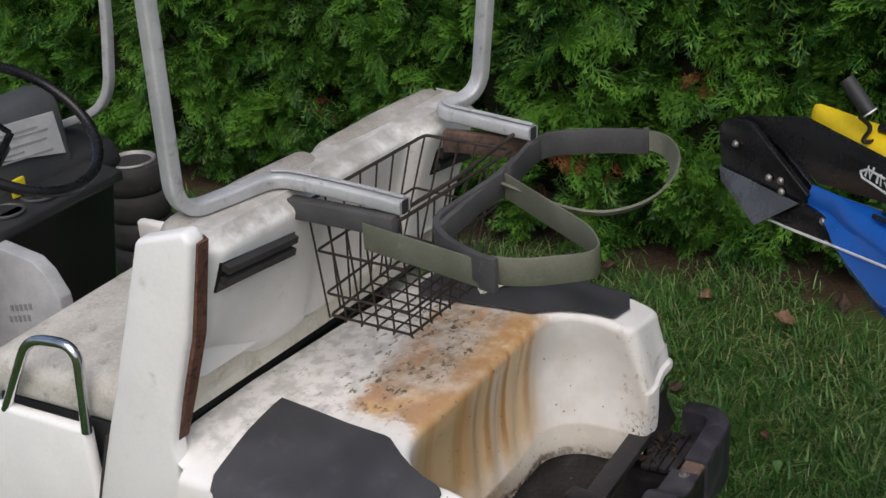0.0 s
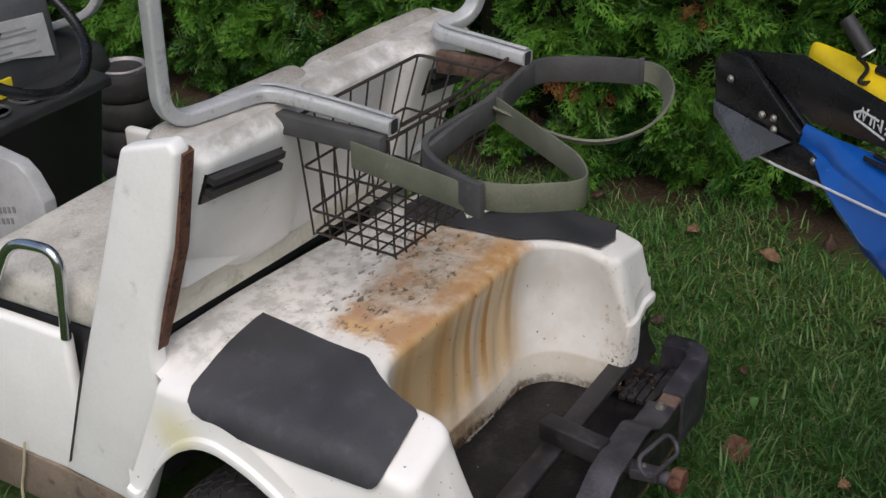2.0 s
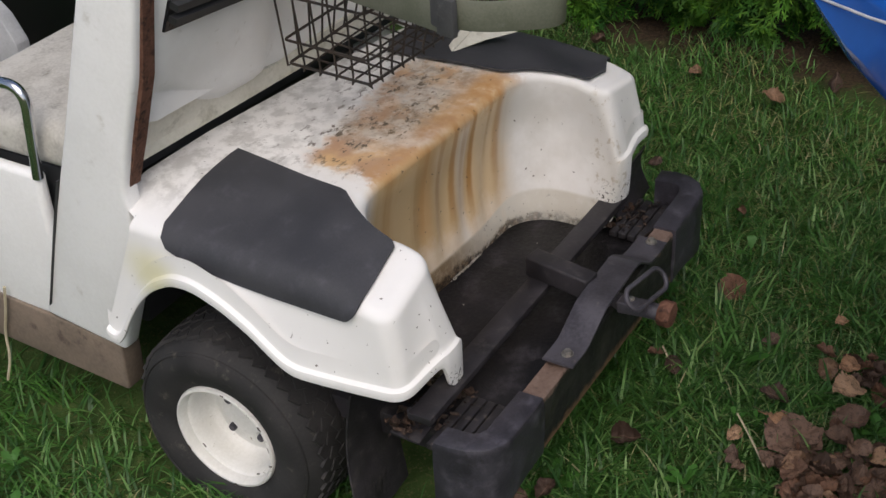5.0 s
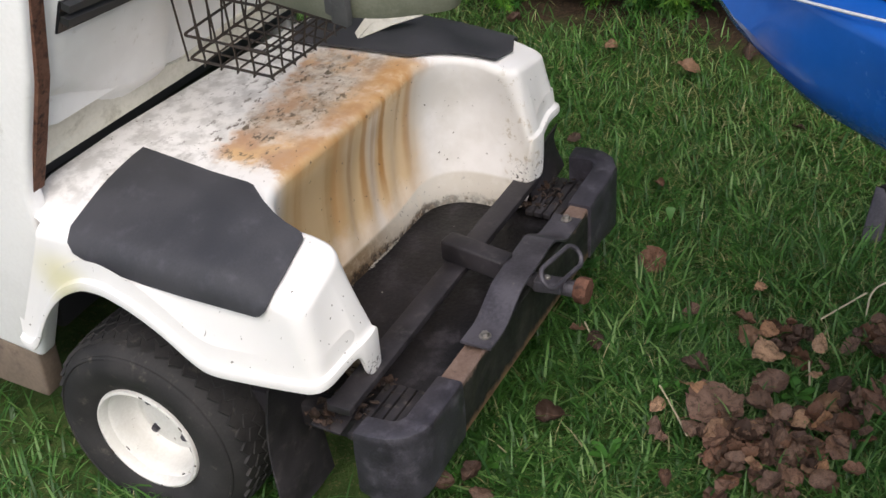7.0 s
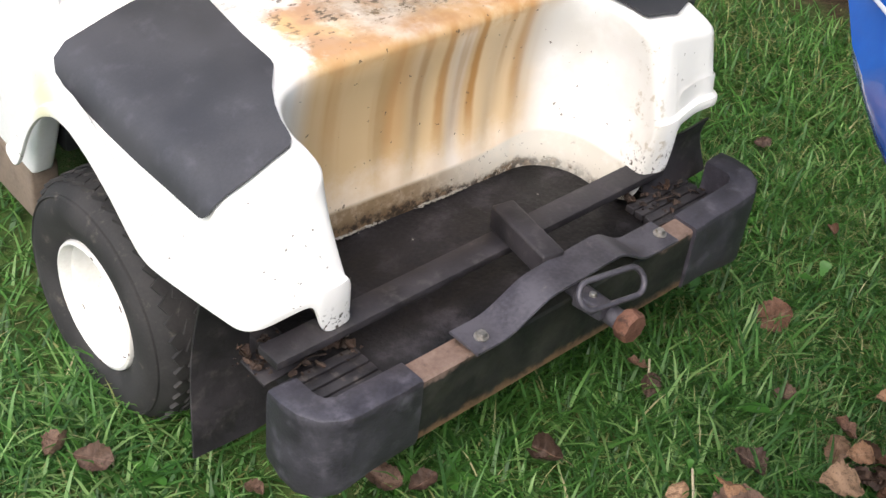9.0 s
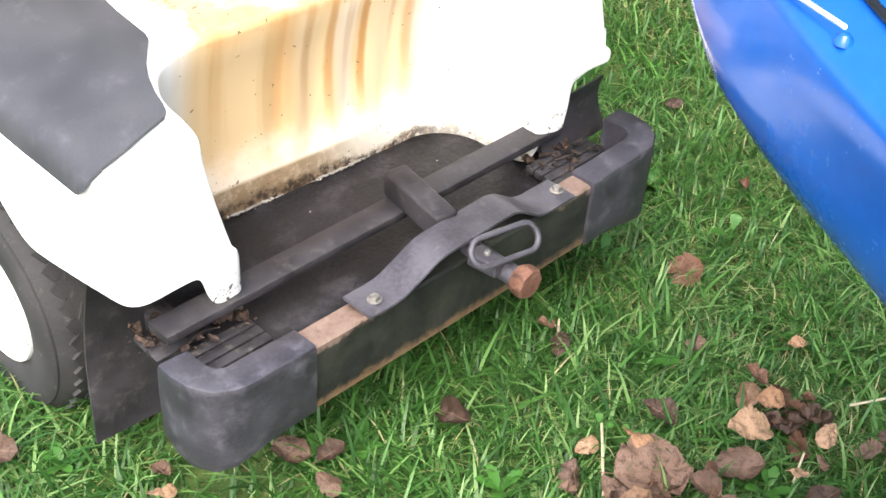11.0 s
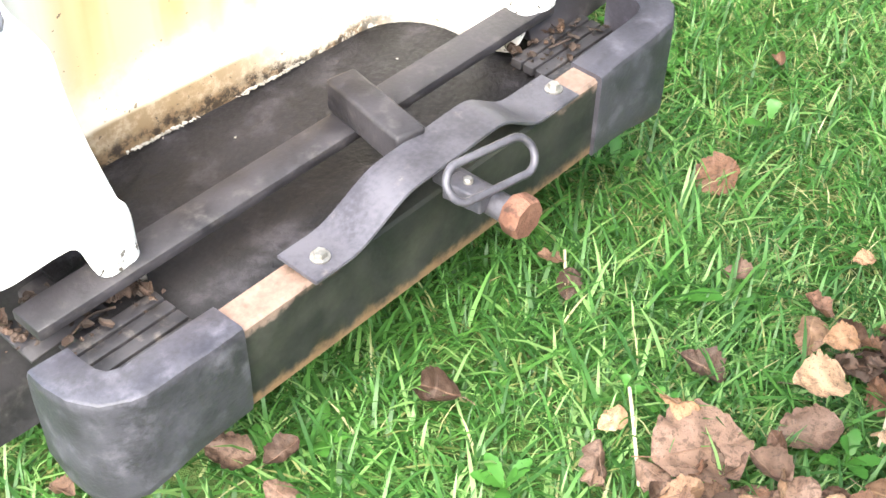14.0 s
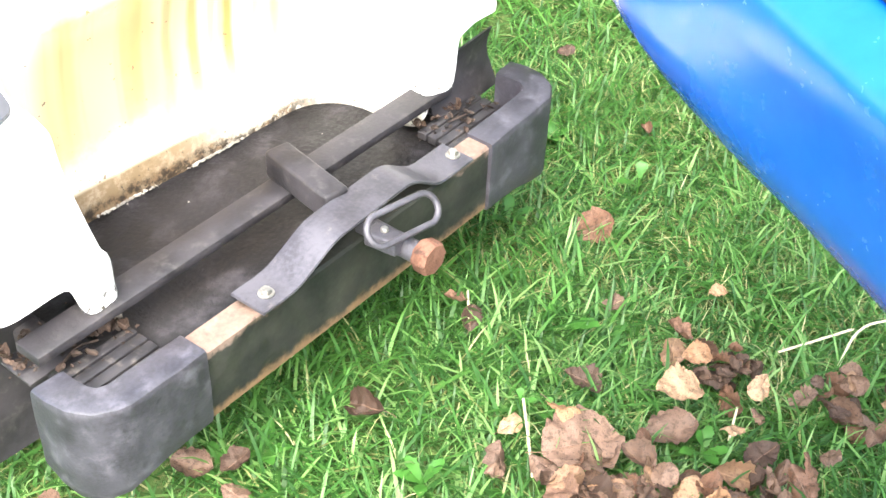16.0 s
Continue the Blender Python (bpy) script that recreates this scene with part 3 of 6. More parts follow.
def wing_stations(side):
    """Stations of one wing from the seat round the tail into the well: top edge, foot, share of hem, height of the hem."""
    near = side < 0
    wide, hem, tail, edge = (0.492, 0.314, 0.190, 0.146) if near else (0.498, 0.346, 0.178, 0.139)
    inner, rise = (0.341, 0.338) if near else (0.323, 0.352)
    out = []
    for k, (y, z) in enumerate(ARCH):  # over the wheel
        top = 0.6 + (y - 0.6) * 0.608 if y > 0.6 else y
        out.append((wide, top, lerp(0.514, 0.532, smooth(0.84, 0.40, y)) if near else 0.520, y, z if near else z + 0.02, 1.0))
    for y in (0.335, 0.300, 0.265):
        out.append((wide, y, lerp(0.510, 0.530, smooth(0.22, 0.37, y)) if near else 0.515, y - 0.008, lerp(hem, 0.321, smooth(0.22, 0.37, y)) if near else hem + 0.008, 1.0))
    # the rear outer corner
    tops = bend(wide - 0.036, tail + 0.036, 0.036, 0.036, 0, -90, 5)
    feet = bend(wide - 0.030 if near else wide - 0.026, edge + 0.060 if near else edge + 0.052, 0.043 if near else 0.038, 0.046, 0, -90, 5)
    for (xt, yt), (xb, yb) in zip(tops, feet):
        out.append((xt, yt, xb, yb, lerp(hem, hem + 0.008, smooth(wide, wide - 0.036, xt)), 1.0))
    # the rear face to the notch, then the tongue
    notch = 0.398 if near else 0.374
    for t in (0.35, 0.7, 1.0):
        out.append((lerp(wide - 0.042, notch + 0.004, t), tail, lerp(wide - 0.036, notch, t), lerp(edge + 0.014, edge, t), lerp(hem + 0.010, rise, t), 1.0))
    tip = 0.274 if near else 0.258
    for dx, share in ((0.006, 0.5), (0.013, 0.85), (0.024, 1.0), (0.042, 1.0)):
        out.append((notch - 0.25 * dx, tail, notch - dx, edge - 0.003, lerp(rise, tip, share), 1.0))
    # the rear inner corner
    tops = bend(inner + 0.034, tail + 0.034, 0.034, 0.034, -90, -180, 5)
    feet = bend(inner + 0.004, edge + 0.022, 0.022, 0.022, -90, -180, 5)
    for k, ((xt, yt), (xb, yb)) in enumerate(zip(tops, feet)):
        out.append((xt, yt, xb, yb, lerp(tip, 0.262, k / 5), (1.0, 1.0, 0.9, 0.6, 0.3, 0.1)[k]))
    # the inner wall of the well, bending into its back
    out.append((inner, tail + 0.065, inner - 0.018, edge + 0.055, 0.258, 0.0))
    tops = bend(inner - 0.105, 0.268, 0.105, 0.098, 0, 90, 8)
    feet = bend(inner - 0.118, 0.262, 0.100, 0.112, 0, 90, 8)
    for (xt, yt), (xb, yb) in zip(tops, feet):
        out.append((xt, yt, xb, yb, 0.255, 0.0))
    for t in (k / 12 for k in range(1, 13)):
        out.append((lerp(inner - 0.105, 0.01, t), 0.366, lerp(inner - 0.118, 0.01, t), 0.374, 0.255, 0.0))
    lean = 0.06 if near else 0.04  # the well's back stands a little askew
    done = []
    for xt, yt, xb, yb, zb, g in out:
        shift = -lean * side * smooth(0.20, 0.36, yt) * smooth(0.40, 0.33, xt) * min(1.0, xt / 0.2) * 0.2
        done.append((side * xt, yt + shift, side * xb, yb + shift, zb, g, max(zb, rise) if g > 0.05 and yt < 0.30 and xt < 0.40 else zb))
    return done


def shell_edge():
    """All stations, near side to far side, closely spaced."""
    far = list(reversed(wing_stations(1)))
    rough = wing_stations(-1)[:-1] + far
    out = []
    for a, b in zip(rough, rough[1:]):
        gap = math.hypot(b[0] - a[0], b[1] - a[1]) + math.hypot(b[2] - a[2], b[3] - a[3])
        steps = 2 if gap < 0.05 else 4
        for k in range(steps):
            out.append(tuple(lerp(p, q, k / steps) for p, q in zip(a, b)))
    out.append(rough[-1])
    for _ in range(2):  # ease the joints
        out = [out[0]] + [tuple((p + 2 * q + r) / 4 for p, q, r in zip(a, b, c)) for a, b, c in zip(out, out[1:], out[2:])] + [out[-1]]
    return out


def edge_normals(stations):
    """Outward directions in plan along the top edge."""
    ways = []
    for k in range(len(stations)):
        a, b = stations[max(k - 1, 0)], stations[min(k + 1, len(stations) - 1)]
        d = Vector((b[0] - a[0], b[1] - a[1])).normalized()
        ways.append(Vector((d.y, -d.x)))
    for _ in range(3):
        ways = [ways[0]] + [(a + b * 2 + c).normalized() for a, b, c in zip(ways, ways[1:], ways[2:])] + [ways[-1]]
    return ways


FILLET = 0.019


def flute(x):
    """Shallow upright flutes moulded into the back of the well."""
    return 0.0055 * math.sin((x + 0.10) * 2 * math.pi / 0.085) * smooth(-0.13, -0.06, x) * smooth(0.25, 0.20, x)


def shell():
    stations = shell_edge()
    ways = edge_normals(stations)
    loops = []

    def edge_top(s):
        return deck_height(s[0], s[1])

    def walls(s, w):
        """Where the wall begins, under the rounded edge, and where it ends, above the hem or the ledge."""
        xt, yt, xb, yb, zb, g, zp = s
        start = Vector((xt, yt, edge_top(s) - FILLET))
        hem = Vector((xb - w.x * 0.010, yb - w.y * 0.010, zp + 0.024))
        ledge = Vector((xb - w.x * 0.012, yb - w.y * 0.012, zb + 0.060))
        return start, hem * g + ledge * (1 - g)

    for k in range(6):  # the rounded edge
        a = radians(90 - 18 * k)
        loop = []
        for s, w in zip(stations, ways):
            off = FILLET * (math.cos(a) - 1)
            px, py = s[0] + w.x * off, s[1] + w.y * off
            drop = FILLET * (1 - math.sin(a))
            loop.append((px, py, lerp(deck_height(px, py), edge_top(s), k / 5) - drop))
        loops.append(loop)
    for share in (0.2, 0.4, 0.6, 0.8, 0.93, 1.0):
        loop = []
        for s, w in zip(stations, ways):
            a, b = walls(s, w)
            p = a.lerp(b, share)
            hollow = 0.010 * math.sin(math.pi * share) * (1 - s[5])
            hollow += flute(s[0]) * share * (1 - s[5])
            loop.append((p.x - w.x * hollow, p.y - w.y * hollow, p.z))
        loops.append(loop)
    # a rolled hem along the wings; in the well the face flares to a ledge and drops to the floor
    steps = [((-0.008, 0.0225, 0), (-0.009, 0.040)), ((-0.0015, 0.0195, 0), (-0.005, 0.022)), ((0.0, 0.014, 0), (-0.001, 0.008)), ((0.0, 0.008, 0.6), (0.0, 0.0)),
             ((-0.001, 0.002, 1), (0.004, -0.010)), ((-0.004, 0.0, 1), (0.007, -0.030)), ((-0.008, 0.001, 1), (0.009, -0.054))]
    for wing, well in steps:
        loop = []
        for s, w in zip(stations, ways):
            xt, yt, xb, yb, zb, g, zp = s
            z = lerp(zp, zb, wing[2]) + wing[1]
            off = lerp(well[0] - flute(xt) * max(0.0, well[1] * 18), wing[0], g)
            loop.append((xb + w.x * off, yb + w.y * off, lerp(zb + well[1], z, g)))
        loops.append(loop)
    loops.append([(s[2] - w.x * 0.014, s[3] - w.y * 0.014, lerp(s[4] - 0.056, s[4] + 0.06, s[5])) for s, w in zip(stations, ways)])
    bm = bmesh.new()
    rings(bm, loops, closed=False)
    # the top, filled
    from mathutils import geometry

    edge = [Vector(p[:2]) for p in loops[0]]
    for x, y in ((0.40, 0.75), (0.37, 0.690), (0.04, 0.744), (-0.435, 0.806), (-0.46, 0.775)):
        edge.append(Vector((x, y)))
    n = len(edge)
    pts = edge[:]
    xs, ys = [p.x for p in pts], [p.y for p in pts]
    for i in range(1, 52):
        for j in range(1, 34):
            pts.append(Vector((min(xs) + i * 0.02, min(ys) + j * 0.02)))
    co, _, faces, _, _, _ = geometry.delaunay_2d_cdt(pts, [(i, (i + 1) % n) for i in range(n)], [list(range(n))], 1, 1e-5)
    vs = [bm.verts.new((c.x, c.y, deck_height(c.x, c.y) + 0.0012 * noise.noise(Vector((c.x * 20, c.y * 20, 0))))) for c in co]
    for f in faces:
        bm.faces.new([vs[i] for i in f])
    bmesh.ops.remove_doubles(bm, verts=bm.verts, dist=0.0014)
    return bm


cart = thing("golf_cart", (MID, 0.58, -0.06), "old rust-stained white golf cart with bare roof struts, on grass", "golf cart")
part("body_shell", shell(), M["shell"], cart, "rust-stained white fibreglass tail with an open well")


def rubber_mat(side):
    """A rubber sheet cut to the wing; its outer hem bends over the edge and hangs down the side."""
    near = side < 0
    wide = 0.492 if near else 0.498
    flat = wide - FILLET
    turn = FILLET * math.pi / 2
    back, slip = (0.0, 0.0) if near else (-0.026, -0.022)
    notch = [(0.252, 0.672), (0.262, 0.60), (0.275, 0.50), (0.281, 0.420), (0.286, 0.405), (0.300, 0.388), (0.322, 0.360), (0.340, 0.328), (0.351, 0.298), (0.356, 0.274), (0.360, 0.262), (0.368, 0.254), (0.40, 0.252), (0.44, 0.250)]
    rear = [(flat, 0.249), (flat + 0.5 * turn, 0.250), (flat + turn, 0.257), (flat + turn + 0.010, 0.266), (flat + turn + 0.014, 0.274)]
    hem = [(flat + turn + d, y) for d, y in ((0.017, 0.30), (0.022, 0.35), (0.025, 0.42), (0.023, 0.50), (0.019, 0.57), (0.010, 0.625), (0.0, 0.652))]
    front = [(flat + 0.6 * turn, 0.664), (flat, 0.672), (0.40, 0.671), (0.33, 0.668), (0.28, 0.672)]
    outline = [(h + slip, y + back) for h, y in notch] + rear + hem + front
    if near:
        outline = [(-h, y) for h, y in outline]
    bm = bmesh.new()
    plate(bm, outline, lambda x, y: 0.0105 + 0.0015 * noise.noise(Vector((x * 7, y * 7, 1))), 0.005)
    for v in bm.verts:
        s, y, up = abs(v.co.x), v.co.y, v.co.z
        if s <= flat:
            v.co = (side * s, y, deck_height(side * s, y) + up)
            continue
        base = deck_height(side * wide, y)
        a = min((s - flat) / FILLET, math.pi / 2)
        down = max(0.0, s - flat - turn)
        r = FILLET + up
        v.co = (side * (flat + r * math.sin(a) + 0.10 * down), y, base - FILLET + r * math.cos(a) - down)
    return bm


for side in (-1, 1):
    part("rubber_mat", rubber_mat(side), M["mat"], cart, "dark grey rubber sheet over the wing")

# folded scrap of white sheet beside the far mat
bm = bmesh.new()
fold = [(0.288, 0.517, 0.562), (0.350, 0.472, 0.572), (0.418, 0.433, 0.570), (0.405, 0.452, 0.574), (0.362, 0.508, 0.584)]
rings(bm, [[(x, y, z - 0.002) for x, y, z in fold], fold])
fold = [(0.286, 0.520, 0.561), (0.358, 0.514, 0.577), (0.352, 0.535, 0.582), (0.300, 0.535, 0.566)]
rings(bm, [[(x, y, z - 0.002) for x, y, z in fold], fold])
solo("sheet_scrap", bm, M["cream"], "folded scrap of dirty white sheet on a rubber mat", "scrap", smooth=False)

# ---------- well floor and bumper ----------
bm = bmesh.new()
box(bm, (MID, 0.20, 0.196), (0.72, 0.38, 0.012), bevel=0.003)
part("well_floor", bm, M["floor"], cart, "grimy black floor of the tail well")
bm = bmesh.new()
box(bm, (-0.055, 0.160, 0.266), (0.83, 0.047, 0.016), bevel=0.003)
part("cross_bar", bm, M["black"], cart, "dusty black steel cross bar")
bm = bmesh.new()
box(bm, (-0.003, 0.120, 0.294), (0.043, 0.146, 0.046), turn=(0, 0, -10), bevel=0.006, segments=3)
part("tow_bar", bm, M["black"], cart, "black square tube welded to the cross bar")



def chips(name, spots, sizes, material, parent, label, seed, tilt=0.35):
    """Small curled flakes strewn over the given spots, as one mesh."""
    g = random.Random(seed)
    bm = bmesh.new()
    for p in spots:
        s = g.uniform(*sizes)
        m = Matrix.Translation(p) @ Matrix.Rotation(g.uniform(0, 6.28), 4, "Z") @ Matrix.Rotation(g.gauss(0, tilt), 4, "X") @ Matrix.Rotation(g.gauss(0, tilt), 4, "Y")
        rows = []
        for i in range(4):
            w = s * (0.16, 0.42, 0.36, 0.10)[i] * g.uniform(0.6, 1.3)
            rows.append([m @ Vector((w * t + g.uniform(-0.08, 0.08) * s, s * (i / 3 - 0.5), s * 0.18 * (abs(t) + 0.5 * (i / 3 - 0.5) ** 2))) for t in (-1, 0, 1)])
        rings(bm, rows, closed=False)
    ob = part(name, bm, material, parent, label, smooth=False)
    return tagged(ob, label, kind="stuff")


g = random.Random(41)
foot = []
edge = shell_edge()
for s, w in zip(edge, edge_normals(edge)):
    if s[5] == 0.0 and s[1] > 0.24 and -0.22 < s[2] < 0.13 and noise.noise(Vector((s[2] * 11, 3.0, 0))) > -0.05:
        for _ in range(14):
            foot.append((s[2] + g.uniform(-0.010, 0.010), s[3] - 0.014 + g.gauss(0, 0.0014), 0.206 + g.uniform(0.0, 0.003)))
foot += [(-0.074, 0.300, 0.206), (0.19, 0.27, 0.206)]
chips("paint_flake", foot, (0.002, 0.0048), M["vinyl_grey"], cart, "flaked white paint along the foot of the well", 4)
spots = []
for _ in range(55):
    side = -1 if g.random() < 0.6 else 1
    if side < 0:
        spots.append((g.uniform(-0.475, -0.32), g.uniform(0.135, 0.225), 0.224 + g.uniform(0, 0.012)))
    else:
        spots.append((g.uniform(0.28, 0.42), g.uniform(0.085, 0.16), 0.222 + g.uniform(0, 0.010)))
chips("leaf_litter", spots, (0.006, 0.018), M["litter"], cart, "crumbled dead leaves caught behind the step pads", 6, 0.5)
chips("litter_speck", [(p[0] + g.uniform(-0.03, 0.03), p[1] + g.uniform(-0.03, 0.03), p[2] - 0.004) for p in spots * 2], (0.002, 0.007), M["litter"], cart, "pale crumbs of leaf and bark", 7, 0.5)


def channel():
    bm = bmesh.new()
    w, t = 0.040, 0.005
    prof = [(0.0, 0.138), (w, 0.138), (w, 0.138 + t), (t, 0.138 + t), (t, 0.258 - t), (w, 0.258 - t), (w, 0.258), (0.004, 0.258), (0.0, 0.254)]
    xs = [-0.455 + 0.885 * k / 30 for k in range(31)]
    rings(bm, [[(x, 0.002 + a, b) for a, b in prof] for x in xs])
    return bm


def channel_paint():
    """Black on the face, worn to rusty primer along the top and the lower edge."""
    n = Nodes("bumper_channel_paint")
    v = n.coords()
    x, y, z = n.xyz(v)
    w = n.noise(v, 26, 6, 0.65)
    fine = n.noise(v, 160, 4)
    col = n.mix(n.ramp(n.noise(v, 11, 5), 0.35, 0.7), (0.009, 0.011, 0.009), (0.032, 0.033, 0.026))
    wz = n.math("ADD", z, n.math("MULTIPLY", n.math("SUBTRACT", w, 0.5), 0.05))
    low = n.ramp(wz, 0.158, 0.140)
    bare = n.math("MULTIPLY", n.ramp(n.math("ABSOLUTE", n.math("SUBTRACT", x, 0.005), 0), 0.165, 0.20), 1.0)
    topm = n.math("MULTIPLY", n.ramp(wz, 0.243, 0.253), bare)
    rust = n.mix(n.ramp(n.math("ADD", n.math("MULTIPLY", w, 0.75), n.math("MULTIPLY", fine, 0.25)), 0.36, 0.64), (0.145, 0.095, 0.074), (0.225, 0.160, 0.132))
    col = n.mix(n.math("MULTIPLY", low, 0.8), col, (0.19, 0.115, 0.06))
    col = n.mix(topm, col, rust)
    n.bump(fine, 0.3, 0.001)
    return n.done(col, n.ramp(w, 0.3, 0.7, 0.55, 0.85), 0.1, 0.4)


M["channel"] = channel_paint()
bumper = part("bumper", channel(), M["channel"], cart, "black steel channel bumper worn to rust along its edges")


def end_cap(side):
    """A thick rubber corner that wraps the end of the channel, turns forward and stops short, open behind."""
    bm = bmesh.new()
    far = 0.012 if side > 0 else -0.015
    path = [(0.300, 0.021), (0.34, 0.021), (0.38, 0.021), (0.42, 0.021), (0.443 + far, 0.024), (0.463 + far, 0.036), (0.474 + far, 0.056), (0.476 + far, 0.082), (0.474 + far, 0.112)]
    top = [0.2645, 0.2655, 0.2665, 0.2665, 0.266, 0.266, 0.266, 0.264, 0.260]
    low = [0.136, 0.136, 0.134, 0.126, 0.116, 0.109, 0.108, 0.112, 0.122]
    if side > 0:
        top = [t + 0.010 * k / 8 for k, t in enumerate(top)]
    loops = []
    for k, (h, y) in enumerate(path):
        a, b = Vector(path[max(k - 1, 0)]), Vector(path[min(k + 1, len(path) - 1)])
        d = (b - a).normalized()
        out = Vector((d.y, -d.x))
        wide = 0.025
        loop = []
        for s, z in ((-1, low[k] + 0.06), (-1, top[k] - 0.005), (-0.96, top[k] - 0.001), (-0.8, top[k]), (0.80, top[k] + 0.0005), (0.93, top[k] - 0.001), (1.0, top[k] - 0.006), (1.02, top[k] - 0.020), (1.03, (top[k] + low[k]) / 2), (1.0, low[k] + 0.012), (0.9, low[k]), (0.6, low[k])):
            q = Vector((h, y)) + out * wide * s
            loop.append((MID + side * q.x, q.y, z))
        loops.append(loop)
    rings(bm, loops)
    bmesh.ops.subdivide_edges(bm, edges=bm.edges, cuts=1, use_grid_fill=True)
    for v in bm.verts:
        v.co += 0.0010 * noise.noise_vector(v.co * 30)
    return bm


for side in (-1, 1):
    part("end_cap", end_cap(side), M["rubber"], bumper, "scuffed black rubber corner cap")
    # ribbed tread pad behind the cap
    for k in range(5):
        bm = bmesh.new()
        box(bm, (MID + side * 0.378, 0.056 + 0.0205 * k, 0.214), (0.150, 0.0178, 0.014), bevel=0.0025)
        part("rib", bm, M["pad"], bumper, "black rubber rib of the step pad")


def strap():
    """The flat bar over the tow bar: flat at the bolts, cranked up between them."""
    bm = bmesh.new()
    loops = []
    for p in rounded([(-0.228, 0, 0.2705), (-0.165, 0, 0.2700), (-0.085, 0, 0.306), (0.085, 0, 0.305), (0.150, 0, 0.2625), (0.232, 0, 0.2625)], 0.02, 4):
        y0 = -0.002 + 0.010 * smooth(-0.2, 0.2, p.x)
        w = 0.048
        loops.append([(p.x, y0 - 0.012, p.z - 0.0025), (p.x, y0 - 0.013, p.z), (p.x, y0 - 0.012, p.z + 0.0025), (p.x, y0 + w, p.z + 0.0025), (p.x, y0 + w + 0.001, p.z), (p.x, y0 + w, p.z - 0.0025)])
    rings(bm, loops)
    return bm


bar = part("strap", strap(), M["steel"], bumper, "cranked flat steel bar")


def hex_bolt(x, y, z):
    bm = bmesh.new()
    lathe(bm, [(0.0115, 0.0), (0.0115, 0.0018), (0.009, 0.0022), (0.0, 0.0022)], (x, y, z), "z", 20)
    lathe(bm, [(0.0078, 0.002), (0.0078, 0.0075), (0.0070, 0.0088), (0.0, 0.0090)], (x, y, z), "z", 6)
    return bm


for x, y, z in ((-0.199, 0.010, 0.2735), (0.217, 0.024, 0.266)):
    part("bolt", hex_bolt(x, y, z), M["zinc"], bumper, "zinc-plated hex bolt with washer")
bm = bmesh.new()
box(bm, (0.196, 0.022, 0.2612), (0.062, 0.052, 0.003), bevel=0.001)
part("shim", bm, M["bare"], bumper, "scuffed bare steel shim under the bolt")

# tow pin and shackle
bm = bmesh.new()
sweep(bm, [(0.005, 0.02, 0.262), (0.007, -0.085, 0.262)], circle(0.0165, 14))
part("tow_pin", bm, M["steel"], bumper, "grey steel tow pin")
bm = bmesh.new()
lathe(bm, [(0.0, -0.108), (0.024, -0.108), (0.026, -0.104), (0.026, -0.086), (0.023, -0.082), (0.0, -0.082)], (0.010, 0.0, 0.262), "y", 8)
part("pin_head", bm, M["rust"], bumper, "heavily rusted octagonal head")
bm = bmesh.new()
box(bm, (-0.008, -0.034, 0.271), (0.032, 0.056, 0.024), turn=(-4, 4, 4), bevel=0.004, segments=3)
lug = part("lug", bm, M["steel"], bumper, "scuffed grey steel socket of the tow pin")
bm = bmesh.new()
lathe(bm, [(0.0060, 0.0), (0.0060, 0.004), (0.0045, 0.006), (0.0, 0.0062)], (-0.006, -0.030, 0.2832), "z", 10)
part("rivet", bm, M["zinc"], lug, "bright rivet head")
bm = bmesh.new()
ov = []
long_way, short_way = Vector((0.985, -0.15, -0.06)).normalized(), Vector((0.16, 0.62, 0.77)).normalized()
for k in range(40):
    a = 2 * math.pi * k / 40
    c, s = math.cos(a), math.sin(a)
    ov.append(Vector((0.004, -0.055, 0.310)) + long_way * (0.041 * (1 if c > 0 else -1) + 0.022 * c) + short_way * 0.022 * s)
sweep(bm, ov, circle(0.0049, 10), up=tuple(long_way.cross(short_way)), closed=True)
part("shackle", bm, M["steel"], bumper, "oval grey steel shackle ring")

# debris boxes at both ends behind the bumper, and the frame rails under the tail
for side in (-1, 1):
    bm = bmesh.new()
    box(bm, (MID + side * 0.37, 0.40, 0.17), (0.05, 0.75, 0.05), bevel=0.004)
    part("frame_rail", bm, M["black"], cart, "black steel frame rail")
    bm = bmesh.new()
    box(bm, (MID + side * 0.405, 0.190, 0.218), (0.10, 0.06, 0.006), turn=(4, side * 3, 0), bevel=0.002)
    part("bracket", bm, M["black"], cart, "grimy black bracket under the wing")
    bm = bmesh.new()
    sweep(bm, [(MID + side * 0.415, 0.20, 0.215), (MID + side * 0.415, 0.20, 0.248)], circle(0.006, 8), up=(0, 1, 0))
    part("stud", bm, M["steel"], cart)
    bm = bmesh.new()
    loops = []
    for k in range(9):
        z = 0.30 - 0.037 * k if side < 0 else 0.325 - 0.014 * k
        bow = 0.012 * math.sin(k * 0.5) - (0.0 if side < 0 else 0.122)
        wide = 0.485 + 0.003 * k if side < 0 else 0.502 + 0.0015 * k
        loops.append([(MID + side * 0.345, 0.272 + bow, z), (MID + side * 0.40, 0.268 + bow, z), (MID + side * wide, 0.274 + bow, z),
                      (MID + side * wide, 0.278 + bow, z), (MID + side * 0.40, 0.272 + bow, z), (MID + side * 0.345, 0.276 + bow, z)])
    rings(bm, loops)
    part("mud_flap", bm, M["black"], cart, "limp black rubber mud flap")


